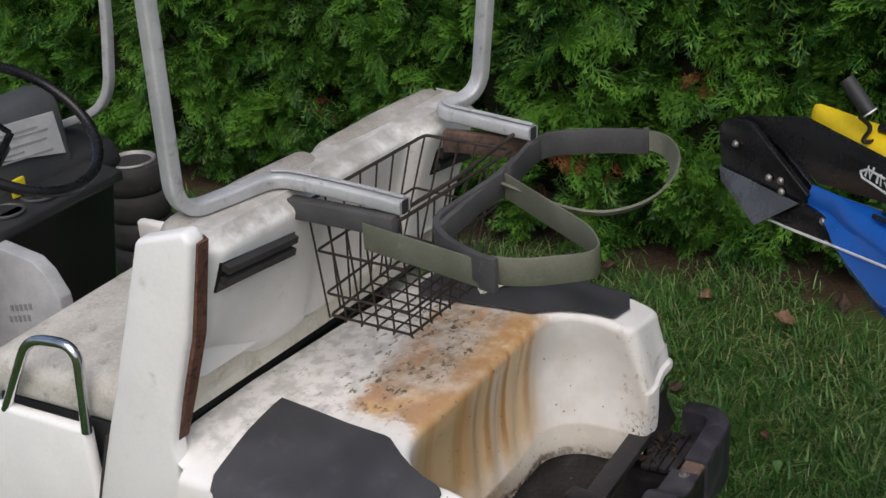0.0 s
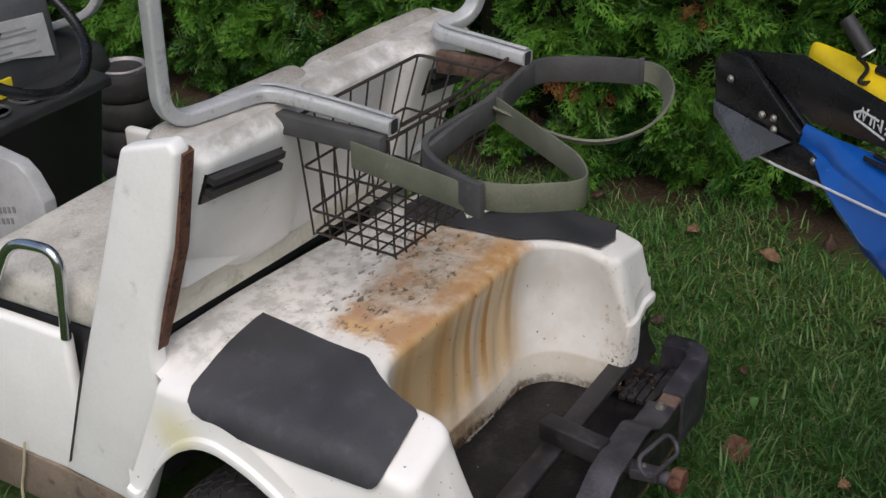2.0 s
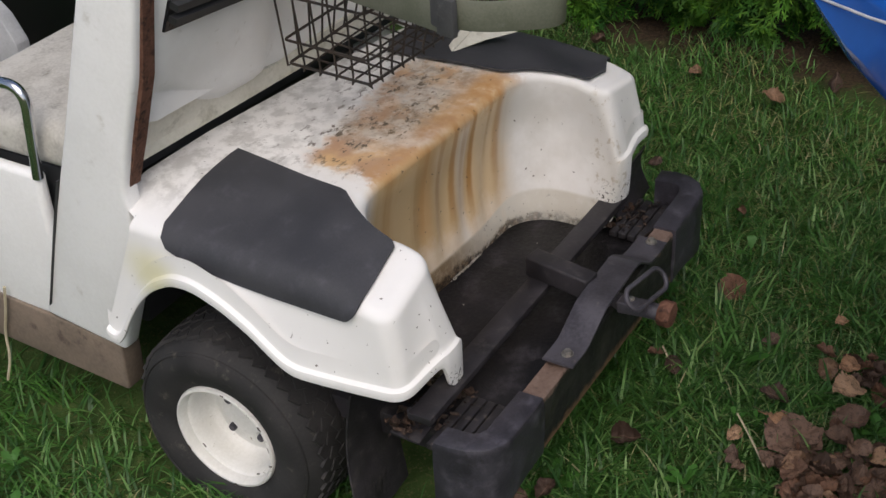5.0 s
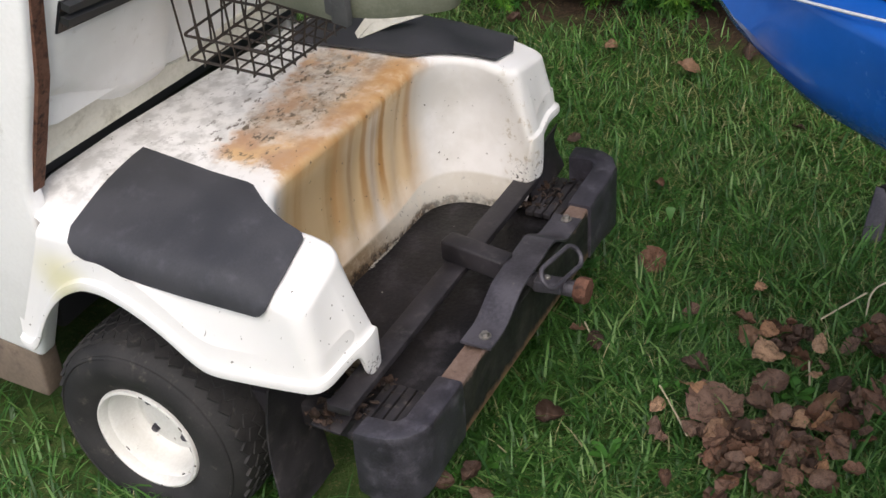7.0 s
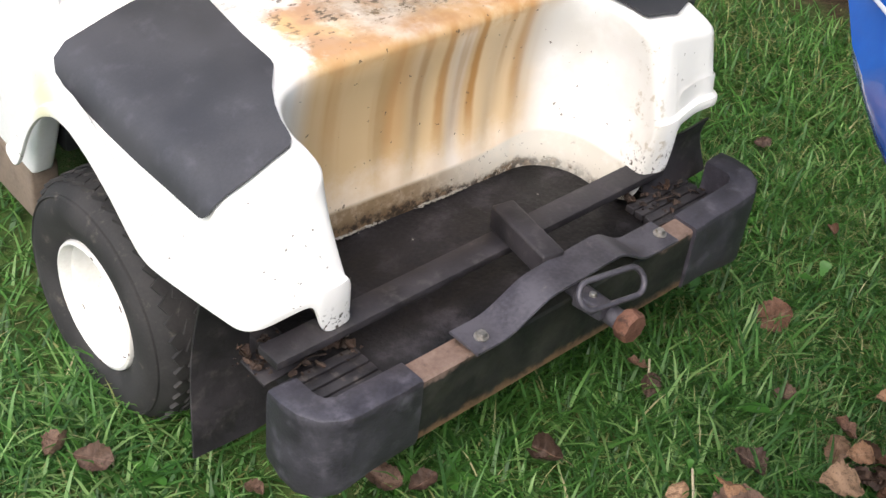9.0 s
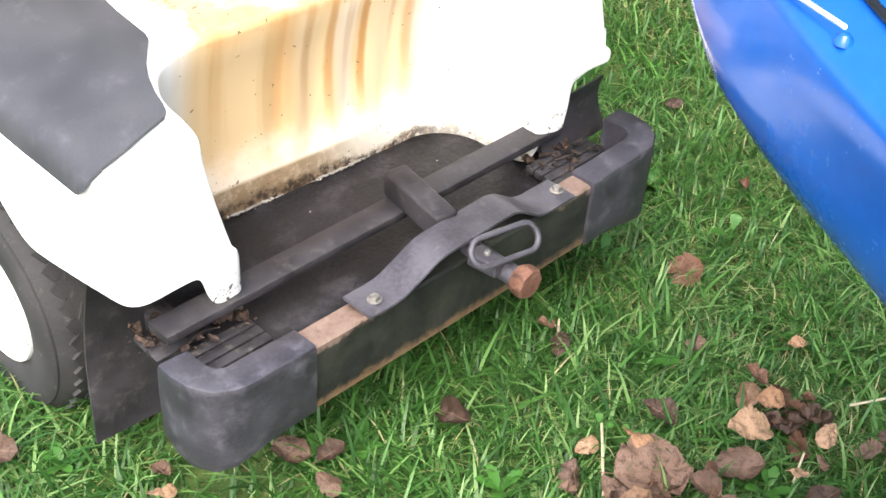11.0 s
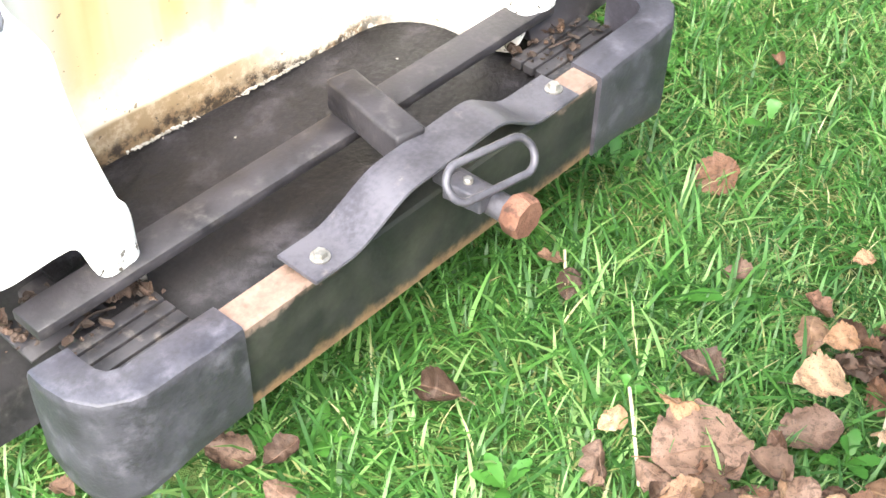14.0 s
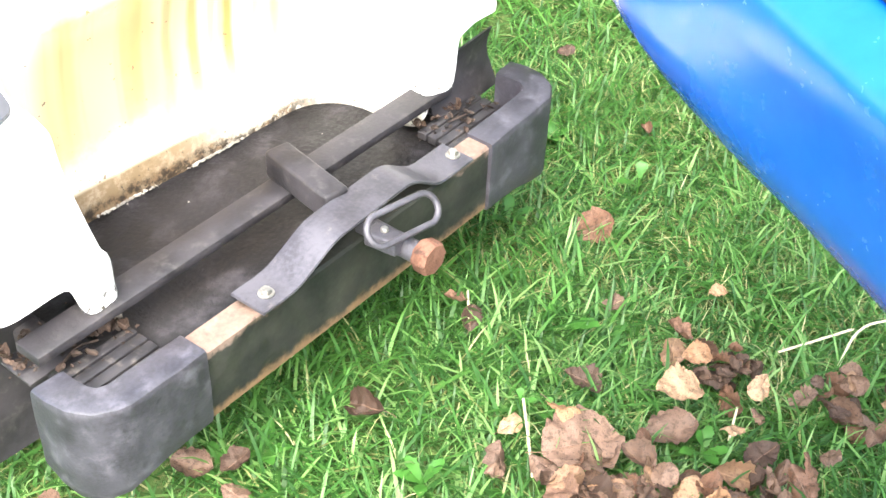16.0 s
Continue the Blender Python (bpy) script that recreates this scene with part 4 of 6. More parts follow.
# ---------- wheels ----------
def build_wheel(x, y, z, side, parent):
    """side -1 shows its dish to the near side."""
    half = 0.10
    prof = [(0.108, -0.76), (0.116, -0.88), (0.130, -0.97), (0.148, -1.03), (0.164, -1.05), (0.180, -1.02), (0.194, -0.94), (0.204, -0.83), (0.2095, -0.74), (0.2110, -0.70), (0.2150, -0.60), (0.2185, -0.40), (0.2200, 0.0)]
    prof += [(r, -s) for r, s in reversed(prof[:-1])]
    bm = bmesh.new()
    lathe(bm, [(r, s * half) for r, s in prof], (x, y, z), "x", 96, False)
    for v in bm.verts:
        d = v.co - Vector((x, y, z))
        if d.z < -0.17:  # sags a little on the ground
            v.co.z += 0.35 * (-0.17 - d.z)
            v.co.x += 0.006 * (1 if d.x > 0 else -1)
    tyre = part("tyre", bm, M["tyre"], parent, "worn, slightly soft turf tyre")
    # low worn blocks between narrow zigzag grooves
    blocks = bmesh.new()
    for row, (along, r, tilt) in enumerate(((-0.062, 0.2145, 28), (-0.038, 0.2175, -28), (-0.013, 0.2190, 28), (0.013, 0.2190, -28), (0.038, 0.2175, 28), (0.062, 0.2145, -28))):
        for k in range(44):
            a = 2 * math.pi * (k + 0.5 * (row % 2)) / 44
            if math.sin(a) < -0.80:
                continue
            m = Matrix.Translation((x, y, z)) @ Matrix.Rotation(a, 4, "X") @ Matrix.Translation((along, r, 0)) @ Matrix.Rotation(radians(tilt), 4, "Y") @ Matrix.Diagonal((0.021, 0.0062, 0.0245, 1))
            bmesh.ops.create_cube(blocks, size=1.0, matrix=m)
    tagged(part("tread_block", blocks, M["tyre"], tyre, smooth=False), kind="stuff")
    # a raised ring on the sidewall
    bm = bmesh.new()
    lathe(bm, [(0.190, side * half * 0.955), (0.1925, side * half * 0.985), (0.196, side * half * 0.955), (0.1965, side * half * 0.90), (0.190, side * half * 0.90)], (x, y, z), "x", 80, False)
    part("sidewall_rib", bm, M["tyre"], tyre)
    bm = bmesh.new()
    f = half * 0.80
    prof = [(0.110, f - 0.012), (0.1155, f + 0.000), (0.1165, f + 0.008), (0.1145, f + 0.014), (0.1095, f + 0.0155), (0.1065, f + 0.012), (0.1052, f + 0.004), (0.1045, f - 0.006), (0.1010, f - 0.008), (0.0995, f - 0.010),
            (0.0985, f - 0.030), (0.0970, f - 0.052), (0.0930, f - 0.064), (0.0860, f - 0.070), (0.0700, f - 0.066), (0.0620, f - 0.058), (0.0560, f - 0.056), (0.0400, f - 0.056), (0.0360, f - 0.050), (0.0220, f - 0.046), (0.0, f - 0.045)]
    lathe(bm, [(r, s * side) for r, s in prof], (x, y, z), "x", 72, False)
    rim = part("rim", bm, M["rim"], tyre, "deep white steel rim, chipped and streaked")
    # paint chipped off along the lip
    g = random.Random(int(100 * (x + y)) + 3)
    for k in range(14):
        bm = bmesh.new()
        a = radians(g.choice((g.uniform(190, 330), g.uniform(0, 360))))
        r = g.choice((0.1005, 0.1060, 0.1120))
        out = {0.1005: f - 0.0075, 0.1060: f + 0.0118, 0.1120: f + 0.0150}[r]
        m = Matrix.Translation((x + side * (out + 0.0004), y + r * math.cos(a), z + r * math.sin(a))) @ Matrix.Rotation(a, 4, "X") @ Matrix.Diagonal((0.0012, g.uniform(0.0015, 0.004), g.uniform(0.003, 0.013), 1))
        bmesh.ops.create_cube(bm, size=1.0, matrix=m)
        part("rust_chip", bm, M["rust_dark"], rim)
    for k in range(4):
        a = radians(45 + 90 * k)
        bm = bmesh.new()
        c = (x + side * (f - 0.058), y + 0.049 * math.cos(a), z + 0.049 * math.sin(a))
        lathe(bm, [(0.0, 0.012 * side), (0.007, 0.012 * side), (0.0088, 0.009 * side), (0.0088, 0.0), (0.0, 0.0)], c, "x", 6)
        part("lug_nut", bm, M["steel"], tyre)
    bm = bmesh.new()
    lathe(bm, [(0.004, 0.0), (0.004, 0.018 * side), (0.003, 0.022 * side), (0.0, 0.022 * side)], (x + side * (f - 0.050), y - 0.078, z + 0.035), "x", 10)
    part("valve", bm, M["rust_dark"], tyre, "dark valve stem")
    return tyre


for x, side in ((MID - 0.40, -1), (MID + 0.40, 1)):
    build_wheel(x, 0.58, 0.083, side, cart)
    build_wheel(x * 0.98, 2.16, 0.083, side, cart)
bm = bmesh.new()
sweep(bm, [(MID - 0.36, 0.58, 0.083), (MID + 0.36, 0.58, 0.083)], circle(0.035, 12))
part("axle", bm, M["black"], cart, "black rear axle tube")


# ---------- side pillars, seat box and sill ----------
def prism(bm, outline, x0, x1, bevel=0.0):
    """A (y, z) outline pushed from x0 to x1."""
    a = [bm.verts.new((x0, y, z)) for y, z in outline]
    b = [bm.verts.new((x1, y, z)) for y, z in outline]
    n = len(a)
    for i in range(n):
        j = (i + 1) % n
        bm.faces.new((a[i], a[j], b[j], b[i]))
    bm.faces.new(a)
    bm.faces.new(list(reversed(b)))
    if bevel:
        bmesh.ops.recalc_face_normals(bm, faces=bm.faces)
        bmesh.ops.bevel(bm, geom=list(bm.edges), offset=bevel, segments=3, affect="EDGES", profile=0.5)


for side in (-1, 1):
    out, inn = MID + side * 0.448, MID + side * 0.405
    bm = bmesh.new()
    prism(bm, [(0.660, 1.005), (0.772, 0.972), (0.880, 0.672), (0.992, 0.380), (1.060, 0.190), (0.850, 0.165), (0.76, 0.40), (0.765, 0.560), (0.735, 0.66), (0.690, 0.79), (0.645, 0.985)], out, inn, 0.010)
    if side > 0:
        bmesh.ops.scale(bm, vec=(1, 1, 0.955), verts=bm.verts)
    pillar = part("side_pillar", bm, M["white"], cart, "white plastic side pillar")
    if side < 0:
        bm = bmesh.new()
        prism(bm, [(0.652, 0.985), (0.690, 0.80), (0.735, 0.665), (0.772, 0.560), (0.765, 0.556), (0.728, 0.655), (0.681, 0.79), (0.643, 0.978)], inn + side * 0.026, inn - side * 0.003)
        part("pillar_flange", bm, M["rust"], pillar, "exposed rusty steel edge")
    bm = bmesh.new()
    box(bm, (MID + side * 0.425, 1.31, 0.352), (0.03, 0.62, 0.345), bevel=0.012, segments=3)
    part("seat_box_panel", bm, M["white"], cart, "white side panel below the seat")
    bm = bmesh.new()
    prism(bm, [(0.865, 0.172), (1.9, 0.232), (1.9, 0.10), (0.868, 0.055)], MID + side * 0.445, MID + side * 0.39, 0.006)
    part("sill", bm, M["sill"], cart, "weathered brown steel sill")
    bm = bmesh.new()
    rail = rounded([(MID + side * 0.430, 1.226, 0.515), (MID + side * 0.430, 1.115, 0.702), (MID + side * 0.430, 0.985, 0.712), (MID + side * 0.430, 1.006, 0.515)], 0.05, 8)
    sweep(bm, rail, circle(0.0110, 14), up=(1, 0, 0))
    part("hip_rail", bm, M["chrome"], cart, "chromed tube hip rail")

# a dark strip for the shade in the gap in front of the near pillar
bm = bmesh.new()
sweep(bm, [(-0.469, 0.930, 0.538), (-0.469, 0.978, 0.395), (-0.469, 1.036, 0.220)], oblong(0.010, 0.0024, 0.0008, 1), up=(0, 1, 0.3))
part("seam", bm, M["dash"], cart, "dark strip drawn as the shade in the open seam between the white panels")

# seat base and cushions
bm = bmesh.new()
box(bm, (MID, 1.06, 0.36), (0.78, 0.46, 0.32), bevel=0.01)
part("seat_box", bm, M["dash"], cart, "dark box under the seat")


def pillow(bm, centre, size, turn=(0, 0, 0), soft=0.045, puff=0.012):
    box(bm, (0, 0, 0), size, bevel=soft, segments=5)
    bmesh.ops.subdivide_edges(bm, edges=bm.edges, cuts=1, use_grid_fill=True)
    m = pose(*centre, *turn)
    for v in bm.verts:
        u, w = v.co.x / size[0] * 2, v.co.y / size[1] * 2
        v.co.z += puff * (1 - u * u) * (1 - w * w) * (1 if v.co.z > 0 else -0.3)
        v.co = m @ v.co + 0.002 * noise.noise_vector(v.co * 14)


bm = bmesh.new()
pillow(bm, (MID, 1.055, 0.572), (0.82, 0.47, 0.105), soft=0.04, puff=0.008)
part("seat_cushion", bm, M["vinyl"], cart, "grubby white vinyl bench seat")


def back_y(x, z):
    return 0.792 - 0.34 * (z - 0.57) - 0.085 * (x + 0.25)


def back_panel():
    """The moulded rear of the seat back: a shallow recess between two raised pods."""
    bm = bmesh.new()
    xs = [-0.405, -0.401] + [-0.393 + 0.0138 * k for k in range(60)] + [0.434, 0.44]
    zs = [0.578 + 0.0114 * k for k in range(32)] + [0.940, 0.950, 0.958, 0.966]
    loops = []
    for z in zs:
        loop = []
        for x in xs:
            pod = max(smooth(-0.062, -0.095, x), smooth(0.21, 0.25, x))
            low = 0.632 + 0.105 * smooth(-0.16, -0.43, x) + 0.06 * smooth(0.2, 0.4, x)
            lift = 0.030 * pod * smooth(low - 0.030, low + 0.018, z)
            lift -= 0.040 * smooth(0.925, 0.966, z) ** 1.5 + 0.03 * (smooth(-0.385, -0.405, x) + smooth(0.42, 0.44, x))
            lift += 0.006 * smooth(0.72, 0.6, z)
            loop.append((x, back_y(x, z) - lift, z))
        loops.append(loop)
    rings(bm, loops, closed=False)
    # top and back of the shell
    rings(bm, [loops[-1], [(x, y + 0.05, z + 0.004) for x, y, z in loops[-1]], [(x, y + 0.06, z - 0.3) for x, y, z in loops[-1]]], closed=False)
    bmesh.ops.remove_doubles(bm, verts=bm.verts, dist=0.0005)
    return bm


panel = part("seat_back_panel", back_panel(), M["seat_white"], cart, "white moulded plastic back of the seat")
bm = bmesh.new()
lip_x = [-0.41 + 0.85 * k / 34 for k in range(35)]


def lip_top(x):
    return 0.618 + 0.012 * smooth(0.0, -0.1, x) + 0.105 * smooth(-0.16, -0.43, x) + 0.020 * smooth(-0.05, 0.2, x)


rings(bm, [[(x, back_y(x, lip_top(x)) + 0.004, lip_top(x) + 0.003) for x in lip_x], [(x, back_y(x, lip_top(x)) - 0.012, lip_top(x)) for x in lip_x], [(x, back_y(x, 0.602) - 0.014, 0.602) for x in lip_x],
           [(x, back_y(x, 0.59) - 0.022, 0.592) for x in lip_x], [(x, back_y(x, 0.58) - 0.022, 0.580) for x in lip_x], [(x, back_y(x, 0.58) + 0.04, 0.576) for x in lip_x]], closed=False)
part("seat_back_lip", bm, M["cream"], panel, "yellowed lower lip")
bm = bmesh.new()
rings(bm, [[(x, back_y(x, 0.58) + 0.012 + d, z) for x in (-0.42, 0.44)] for d, z in ((0.0, 0.578), (0.0, 0.540), (0.05, 0.540))], closed=False)
part("hinge_gap", bm, M["dash"], panel, "dark hinge gap under the seat back")

for x0, x1, up in ((-0.388, -0.190, 0.046), (0.285, 0.415, 0.022)):
    def at(x, z, d):
        tip = 0.02 * (x - x0) / (x1 - x0)
        return (x, back_y(x, z + up) - 0.030 - d, z + up)
    bm = bmesh.new()
    rings(bm, [[at(x0, 0.806, 0.002), at(x1, 0.790, 0.002), at(x1 + 0.01, 0.842, 0.002), at(x0 + 0.004, 0.866, 0.002)], [at(x0, 0.806, -0.004), at(x1, 0.790, -0.004), at(x1 + 0.01, 0.842, -0.004), at(x0 + 0.004, 0.866, -0.004)]])
    vent = part("vent", bm, M["gloss_black"], panel, "black louvred vent")
    for k in range(2):
        bm = bmesh.new()
        za, zb = 0.826 + 0.026 * k, 0.806 + 0.026 * k
        loop = [at(x0 + 0.004, za, 0.003), at(x0 + 0.004, za + 0.012, 0.003), at(x0 + 0.01, za + 0.004, 0.016), at(x0 + 0.01, za - 0.010, 0.016)]
        end = [(p[0] + (x1 - x0) - 0.008, p[1] - 0.085 * (x1 - x0 - 0.008) + 0.34 * 0.014, p[2] - 0.018) for p in loop]
        rings(bm, [loop, end])
        part("louvre", bm, M["dash"], panel)

# back cushions, two halves with a notch between
for x0, x1, z in ((-0.395, 0.020, 0.004), (0.030, 0.455, 0.0)):
    bm = bmesh.new()
    c = (x0 + x1) / 2
    pillow(bm, (c, back_y(c, 0.81) + 0.078, 0.812 + z), (x1 - x0, 0.095, 0.33), (19, 0, -5), soft=0.042, puff=0.012)
    part("back_cushion", bm, M["vinyl_grey"], cart, "mildewed vinyl back cushion")

# ---------- roof struts ----------
strut_profile = [(a, b) for a, b in oblong(0.027, 0.034, 0.006, 3)]


def near_strut():
    return rounded([(-0.372, 0.742, 1.90), (-0.378, 0.738, 1.40), (-0.378, 0.748, 0.985), (-0.245, 0.712, 0.985), (-0.160, 0.690, 0.985), (-0.156, 0.56, 0.978), (-0.163, 0.410, 0.968)], 0.075, 8)


def far_strut():
    return rounded([(0.390, 0.50, 1.90), (0.394, 0.520, 1.25), (0.396, 0.556, 0.985), (0.285, 0.600, 0.978), (0.276, 0.50, 0.972), (0.258, 0.362, 0.965)], 0.06, 8)


for path, label in ((near_strut(), "dull aluminium roof strut bent back over the bag well"), (far_strut(), "dull aluminium roof strut bent back over the bag well")):
    bm = bmesh.new()
    sweep(bm, path, strut_profile, up=(0.3, 1, 0))
    strut = part("roof_strut", bm, M["alloy"], cart, label)
    # raised bead along the outer face, and a dark cap as the shade in the open end
    end, before = path[-1], path[-3]
    d = (end - before).normalized()
    bm = bmesh.new()
    sweep(bm, [end - d * 0.002, end + d * 0.0012], [(a * 0.74, b * 0.78) for a, b in strut_profile])
    part("end_plug", bm, M["dash"], strut, "dark cap drawn as the shade inside the open end")
    bm = bmesh.new()
    sweep(bm, [p + Vector((0, 0, 0.0185)) if p.z < 1.0 else p for p in path[-16:]], oblong(0.010, 0.004, 0.0018, 2))
    part("bead", bm, M["alloy"], strut)
for side in (-1, 1):
    bm = bmesh.new()
    x = MID + side * 0.435
    sweep(bm, rounded([(x, 1.60, 1.90), (x, 1.612, 1.10), (x, 1.66, 0.83), (x - side * 0.02, 1.86, 0.755)], 0.09, 8), oblong(0.022, 0.028, 0.005, 3), up=(1, 0, 0))
    part("front_strut", bm, M["alloy"], cart, "dull aluminium front roof strut")

# ---------- bag rack with straps ----------
bm = bmesh.new()
box(bm, (0.055, 0.352, 0.925), (0.47, 0.014, 0.045), turn=(0, 0, 3), bevel=0.004)
rack = part("bag_rack", bm, M["belt"], cart, "dark bag rack bar between the struts")
bm = bmesh.new()
box(bm, (-0.175, 0.54, 0.935), (0.030, 0.24, 0.040), turn=(0, 0, -2), bevel=0.005)
part("rack_arm", bm, M["belt"], rack, "dark arm under the strut")
bm = bmesh.new()
box(bm, (0.270, 0.47, 0.925), (0.026, 0.20, 0.046), turn=(0, 0, 6), bevel=0.004)
part("rack_arm", bm, M["old_wood"], rack, "weathered brown wooden arm under the strut")
bm = bmesh.new()
sweep(bm, [(-0.15, 0.42, 0.955), (0.02, 0.40, 0.958), (0.26, 0.40, 0.962)], circle(0.004, 8))
part("rack_rod", bm, M["wire"], rack)


def band(bm, points, z0, high=0.052, thick=0.004, radius=0.05, tilt=0.0):
    path = rounded([(x, y, z0 + tilt * k) for k, (x, y) in enumerate(points)], radius, 7)
    sweep(bm, path, oblong(thick, high, 0.0015, 2))


bm = bmesh.new()
band(bm, [(0.08, 0.345), (-0.15, 0.362), (-0.215, 0.305), (-0.262, 0.205)], 0.925, thick=0.012)
part("strap_pad", bm, M["belt"], rack, "padded dark strap guide")
bm = bmesh.new()
band(bm, [(-0.255, 0.215), (-0.245, 0.14), (-0.168, 0.030), (-0.085, 0.085), (0.085, 0.338)], 0.922, radius=0.045)
part("strap_loop", bm, M["belt_olive"], rack, "faded olive rubber strap loop")
bm = bmesh.new()
band(bm, [(-0.200, 0.478), (-0.262, 0.20)], 0.915, radius=0.01)
part("strap_tail", bm, M["belt_olive"], rack, "faded olive strap end")
bm = bmesh.new()
box(bm, (-0.263, 0.195, 0.920), (0.014, 0.036, 0.064), turn=(0, 0, -14), bevel=0.003)
part("buckle", bm, M["belt"], rack, "dark moulded buckle")
bm = bmesh.new()
band(bm, [(0.11, 0.345), (0.306, 0.372), (0.368, 0.25), (0.386, 0.170)], 0.925, thick=0.011, radius=0.06)
part("strap_pad", bm, M["belt"], rack, "padded dark strap guide")
def ribbon(bm, marks, high, thick):
    """A strap along smooth marks of (x, y, z, lean in degrees, share of its width) that twists on its way."""
    loops = []
    n = len(marks)
    for i in range(n - 1):
        p0, p1, p2, p3 = (marks[min(max(i + j, 0), n - 1)] for j in (-1, 0, 1, 2))
        for k in range(8 if i < n - 2 else 9):
            t = k / 8
            q = [0.5 * (2 * b + (c - a) * t + (2 * a - 5 * b + 4 * c - d) * t * t + (3 * b - a - 3 * c + d) * t ** 3) for a, b, c, d in zip(p0, p1, p2, p3)]
            d = Vector(p2[:3]) - Vector(p1[:3])
            side = d.cross(Vector((0, 0, 1))).normalized()
            lean = radians(q[3])
            up = Vector((0, 0, 1)) * math.cos(lean) + side * math.sin(lean)
            out = side * math.cos(lean) - Vector((0, 0, 1)) * math.sin(lean)
            loops.append([Vector(q[:3]) + up * a * high * q[4] / 2 + out * b * thick / 2 for a, b in ((-1, -1), (1, -1), (1, 1), (-1, 1))])
    rings(bm, loops)


bm = bmesh.new()
ribbon(bm, [(0.386, 0.178, 0.928, 0, 1), (0.386, 0.150, 0.927, -4, 1), (0.370, 0.122, 0.925, -12, 1), (0.332, 0.094, 0.922, -24, 0.9), (0.280, 0.072, 0.921, -34, 0.7), (0.200, 0.056, 0.922, -40, 0.5), (0.110, 0.056, 0.925, -42, 0.4), (0.045, 0.080, 0.927, -42, 0.35), (0.012, 0.125, 0.928, -42, 0.3), (0.020, 0.200, 0.928, -40, 0.3), (0.075, 0.338, 0.928, -40, 0.3)], 0.042, 0.005)
part("strap_loop", bm, M["belt_olive"], rack, "faded olive rubber strap loop, twisted on edge")
bm = bmesh.new()
box(bm, (0.386, 0.172, 0.927), (0.014, 0.012, 0.056), turn=(0, 0, 10), bevel=0.003)
part("buckle", bm, M["belt"], rack, "dark moulded buckle")


# ---------- wire basket ----------
def basket():
    """A tapered wire basket hung behind the seat."""
    top = [(-0.175, 0.415), (0.205, 0.385), (0.225, 0.595), (-0.165, 0.625)]
    low = [(-0.170, 0.416), (0.055, 0.402), (0.100, 0.602), (-0.160, 0.600)]
    zt, zb = 0.945, 0.712

    def level(f):
        return [(a[0] + (b[0] - a[0]) * f, a[1] + (b[1] - a[1]) * f, zt + (zb - zt) * f) for a, b in zip(top, low)]

    bm = bmesh.new()
    rim = rounded(level(0) + level(0)[:2], 0.012, 3)[4:]
    sweep(bm, rim, circle(0.0035, 6))
    root = part("wire_basket", bm, M["wire"], cart, "rusting black wire basket")

    def wire(points, r=0.0022):
        b = bmesh.new()
        sweep(b, points, circle(r, 5), up=(0.31, 0.22, 0.9))
        part("wire", b, M["wire"], root)

    for f in (0.42, 0.80):
        q = level(f)
        wire(rounded(q + q[:2], 0.010, 3)[4:], 0.0028)
    q = level(1.0)
    wire(rounded(q + q[:2], 0.008, 3)[4:], 0.003)
    t, b = level(0), level(1)

    def between(p, r, k):
        return tuple(p[i] + (r[i] - p[i]) * k for i in range(3))

    def down(ka, i, j):
        a, c = between(t[i], t[j], ka), between(b[i], b[j], ka)
        return a, c

    n = 7
    for k in range(n + 1):
        s = k / n
        fa, fc = down(s, 0, 1)
        ba, bc = down(s, 3, 2)
        hook = lambda p, dy: (p[0], p[1] + dy, p[2] - 0.006)
        wire([fa, between(fa, fc, 0.97), hook(fc, -0.004), between(fc, bc, 0.03), between(fc, bc, 0.97), hook(bc, 0.004), ba])
    n = 5
    for k in range(1, n):
        s = k / n
        la, lc = down(s, 0, 3)
        ra, rc = down(s, 1, 2)
        wire([la, between(la, lc, 0.97), (lc[0] - 0.004, lc[1], lc[2] - 0.006), between(lc, rc, 0.03), between(lc, rc, 0.97), (rc[0] + 0.004, rc[1], rc[2] - 0.006), ra])


basket()

# ---------- dash, cowl and steering ----------
bm = bmesh.new()
prism(bm, [(1.50, 0.19), (2.3, 0.22), (2.3, 0.16), (1.50, 0.13)], -0.42, 0.38, 0.004)
part("floor_pan", bm, M["dash"], cart, "black rubber floor")
bm = bmesh.new()
prism(bm, [(1.82, 0.20), (1.74, 0.62), (1.70, 0.655), (1.72, 0.715), (1.86, 0.755), (2.3, 0.62), (2.5, 0.40), (2.5, 0.18)], -0.44, 0.475, 0.02)
part("front_cowl", bm, M["dash"], cart, "black front cowl and dash")
bm = bmesh.new()
prism(bm, [(1.72, 0.69), (1.737, 0.87), (1.765, 0.912), (1.85, 0.905), (1.90, 0.72)], -0.20, 0.325, 0.024)
part("instrument_cowl", bm, M["cowl"], cart, "grey instrument cowl")
bm = bmesh.new()
rings(bm, [[(-0.02, 1.727, 0.815), (0.288, 1.722, 0.742), (0.282, 1.732, 0.853), (-0.02, 1.736, 0.885)], [(-0.02, 1.722, 0.815), (0.288, 1.716, 0.742), (0.282, 1.727, 0.853), (-0.02, 1.731, 0.885)]])
sheet = part("label_plate", bm, M["paper"], cart, "weathered pale instruction label")
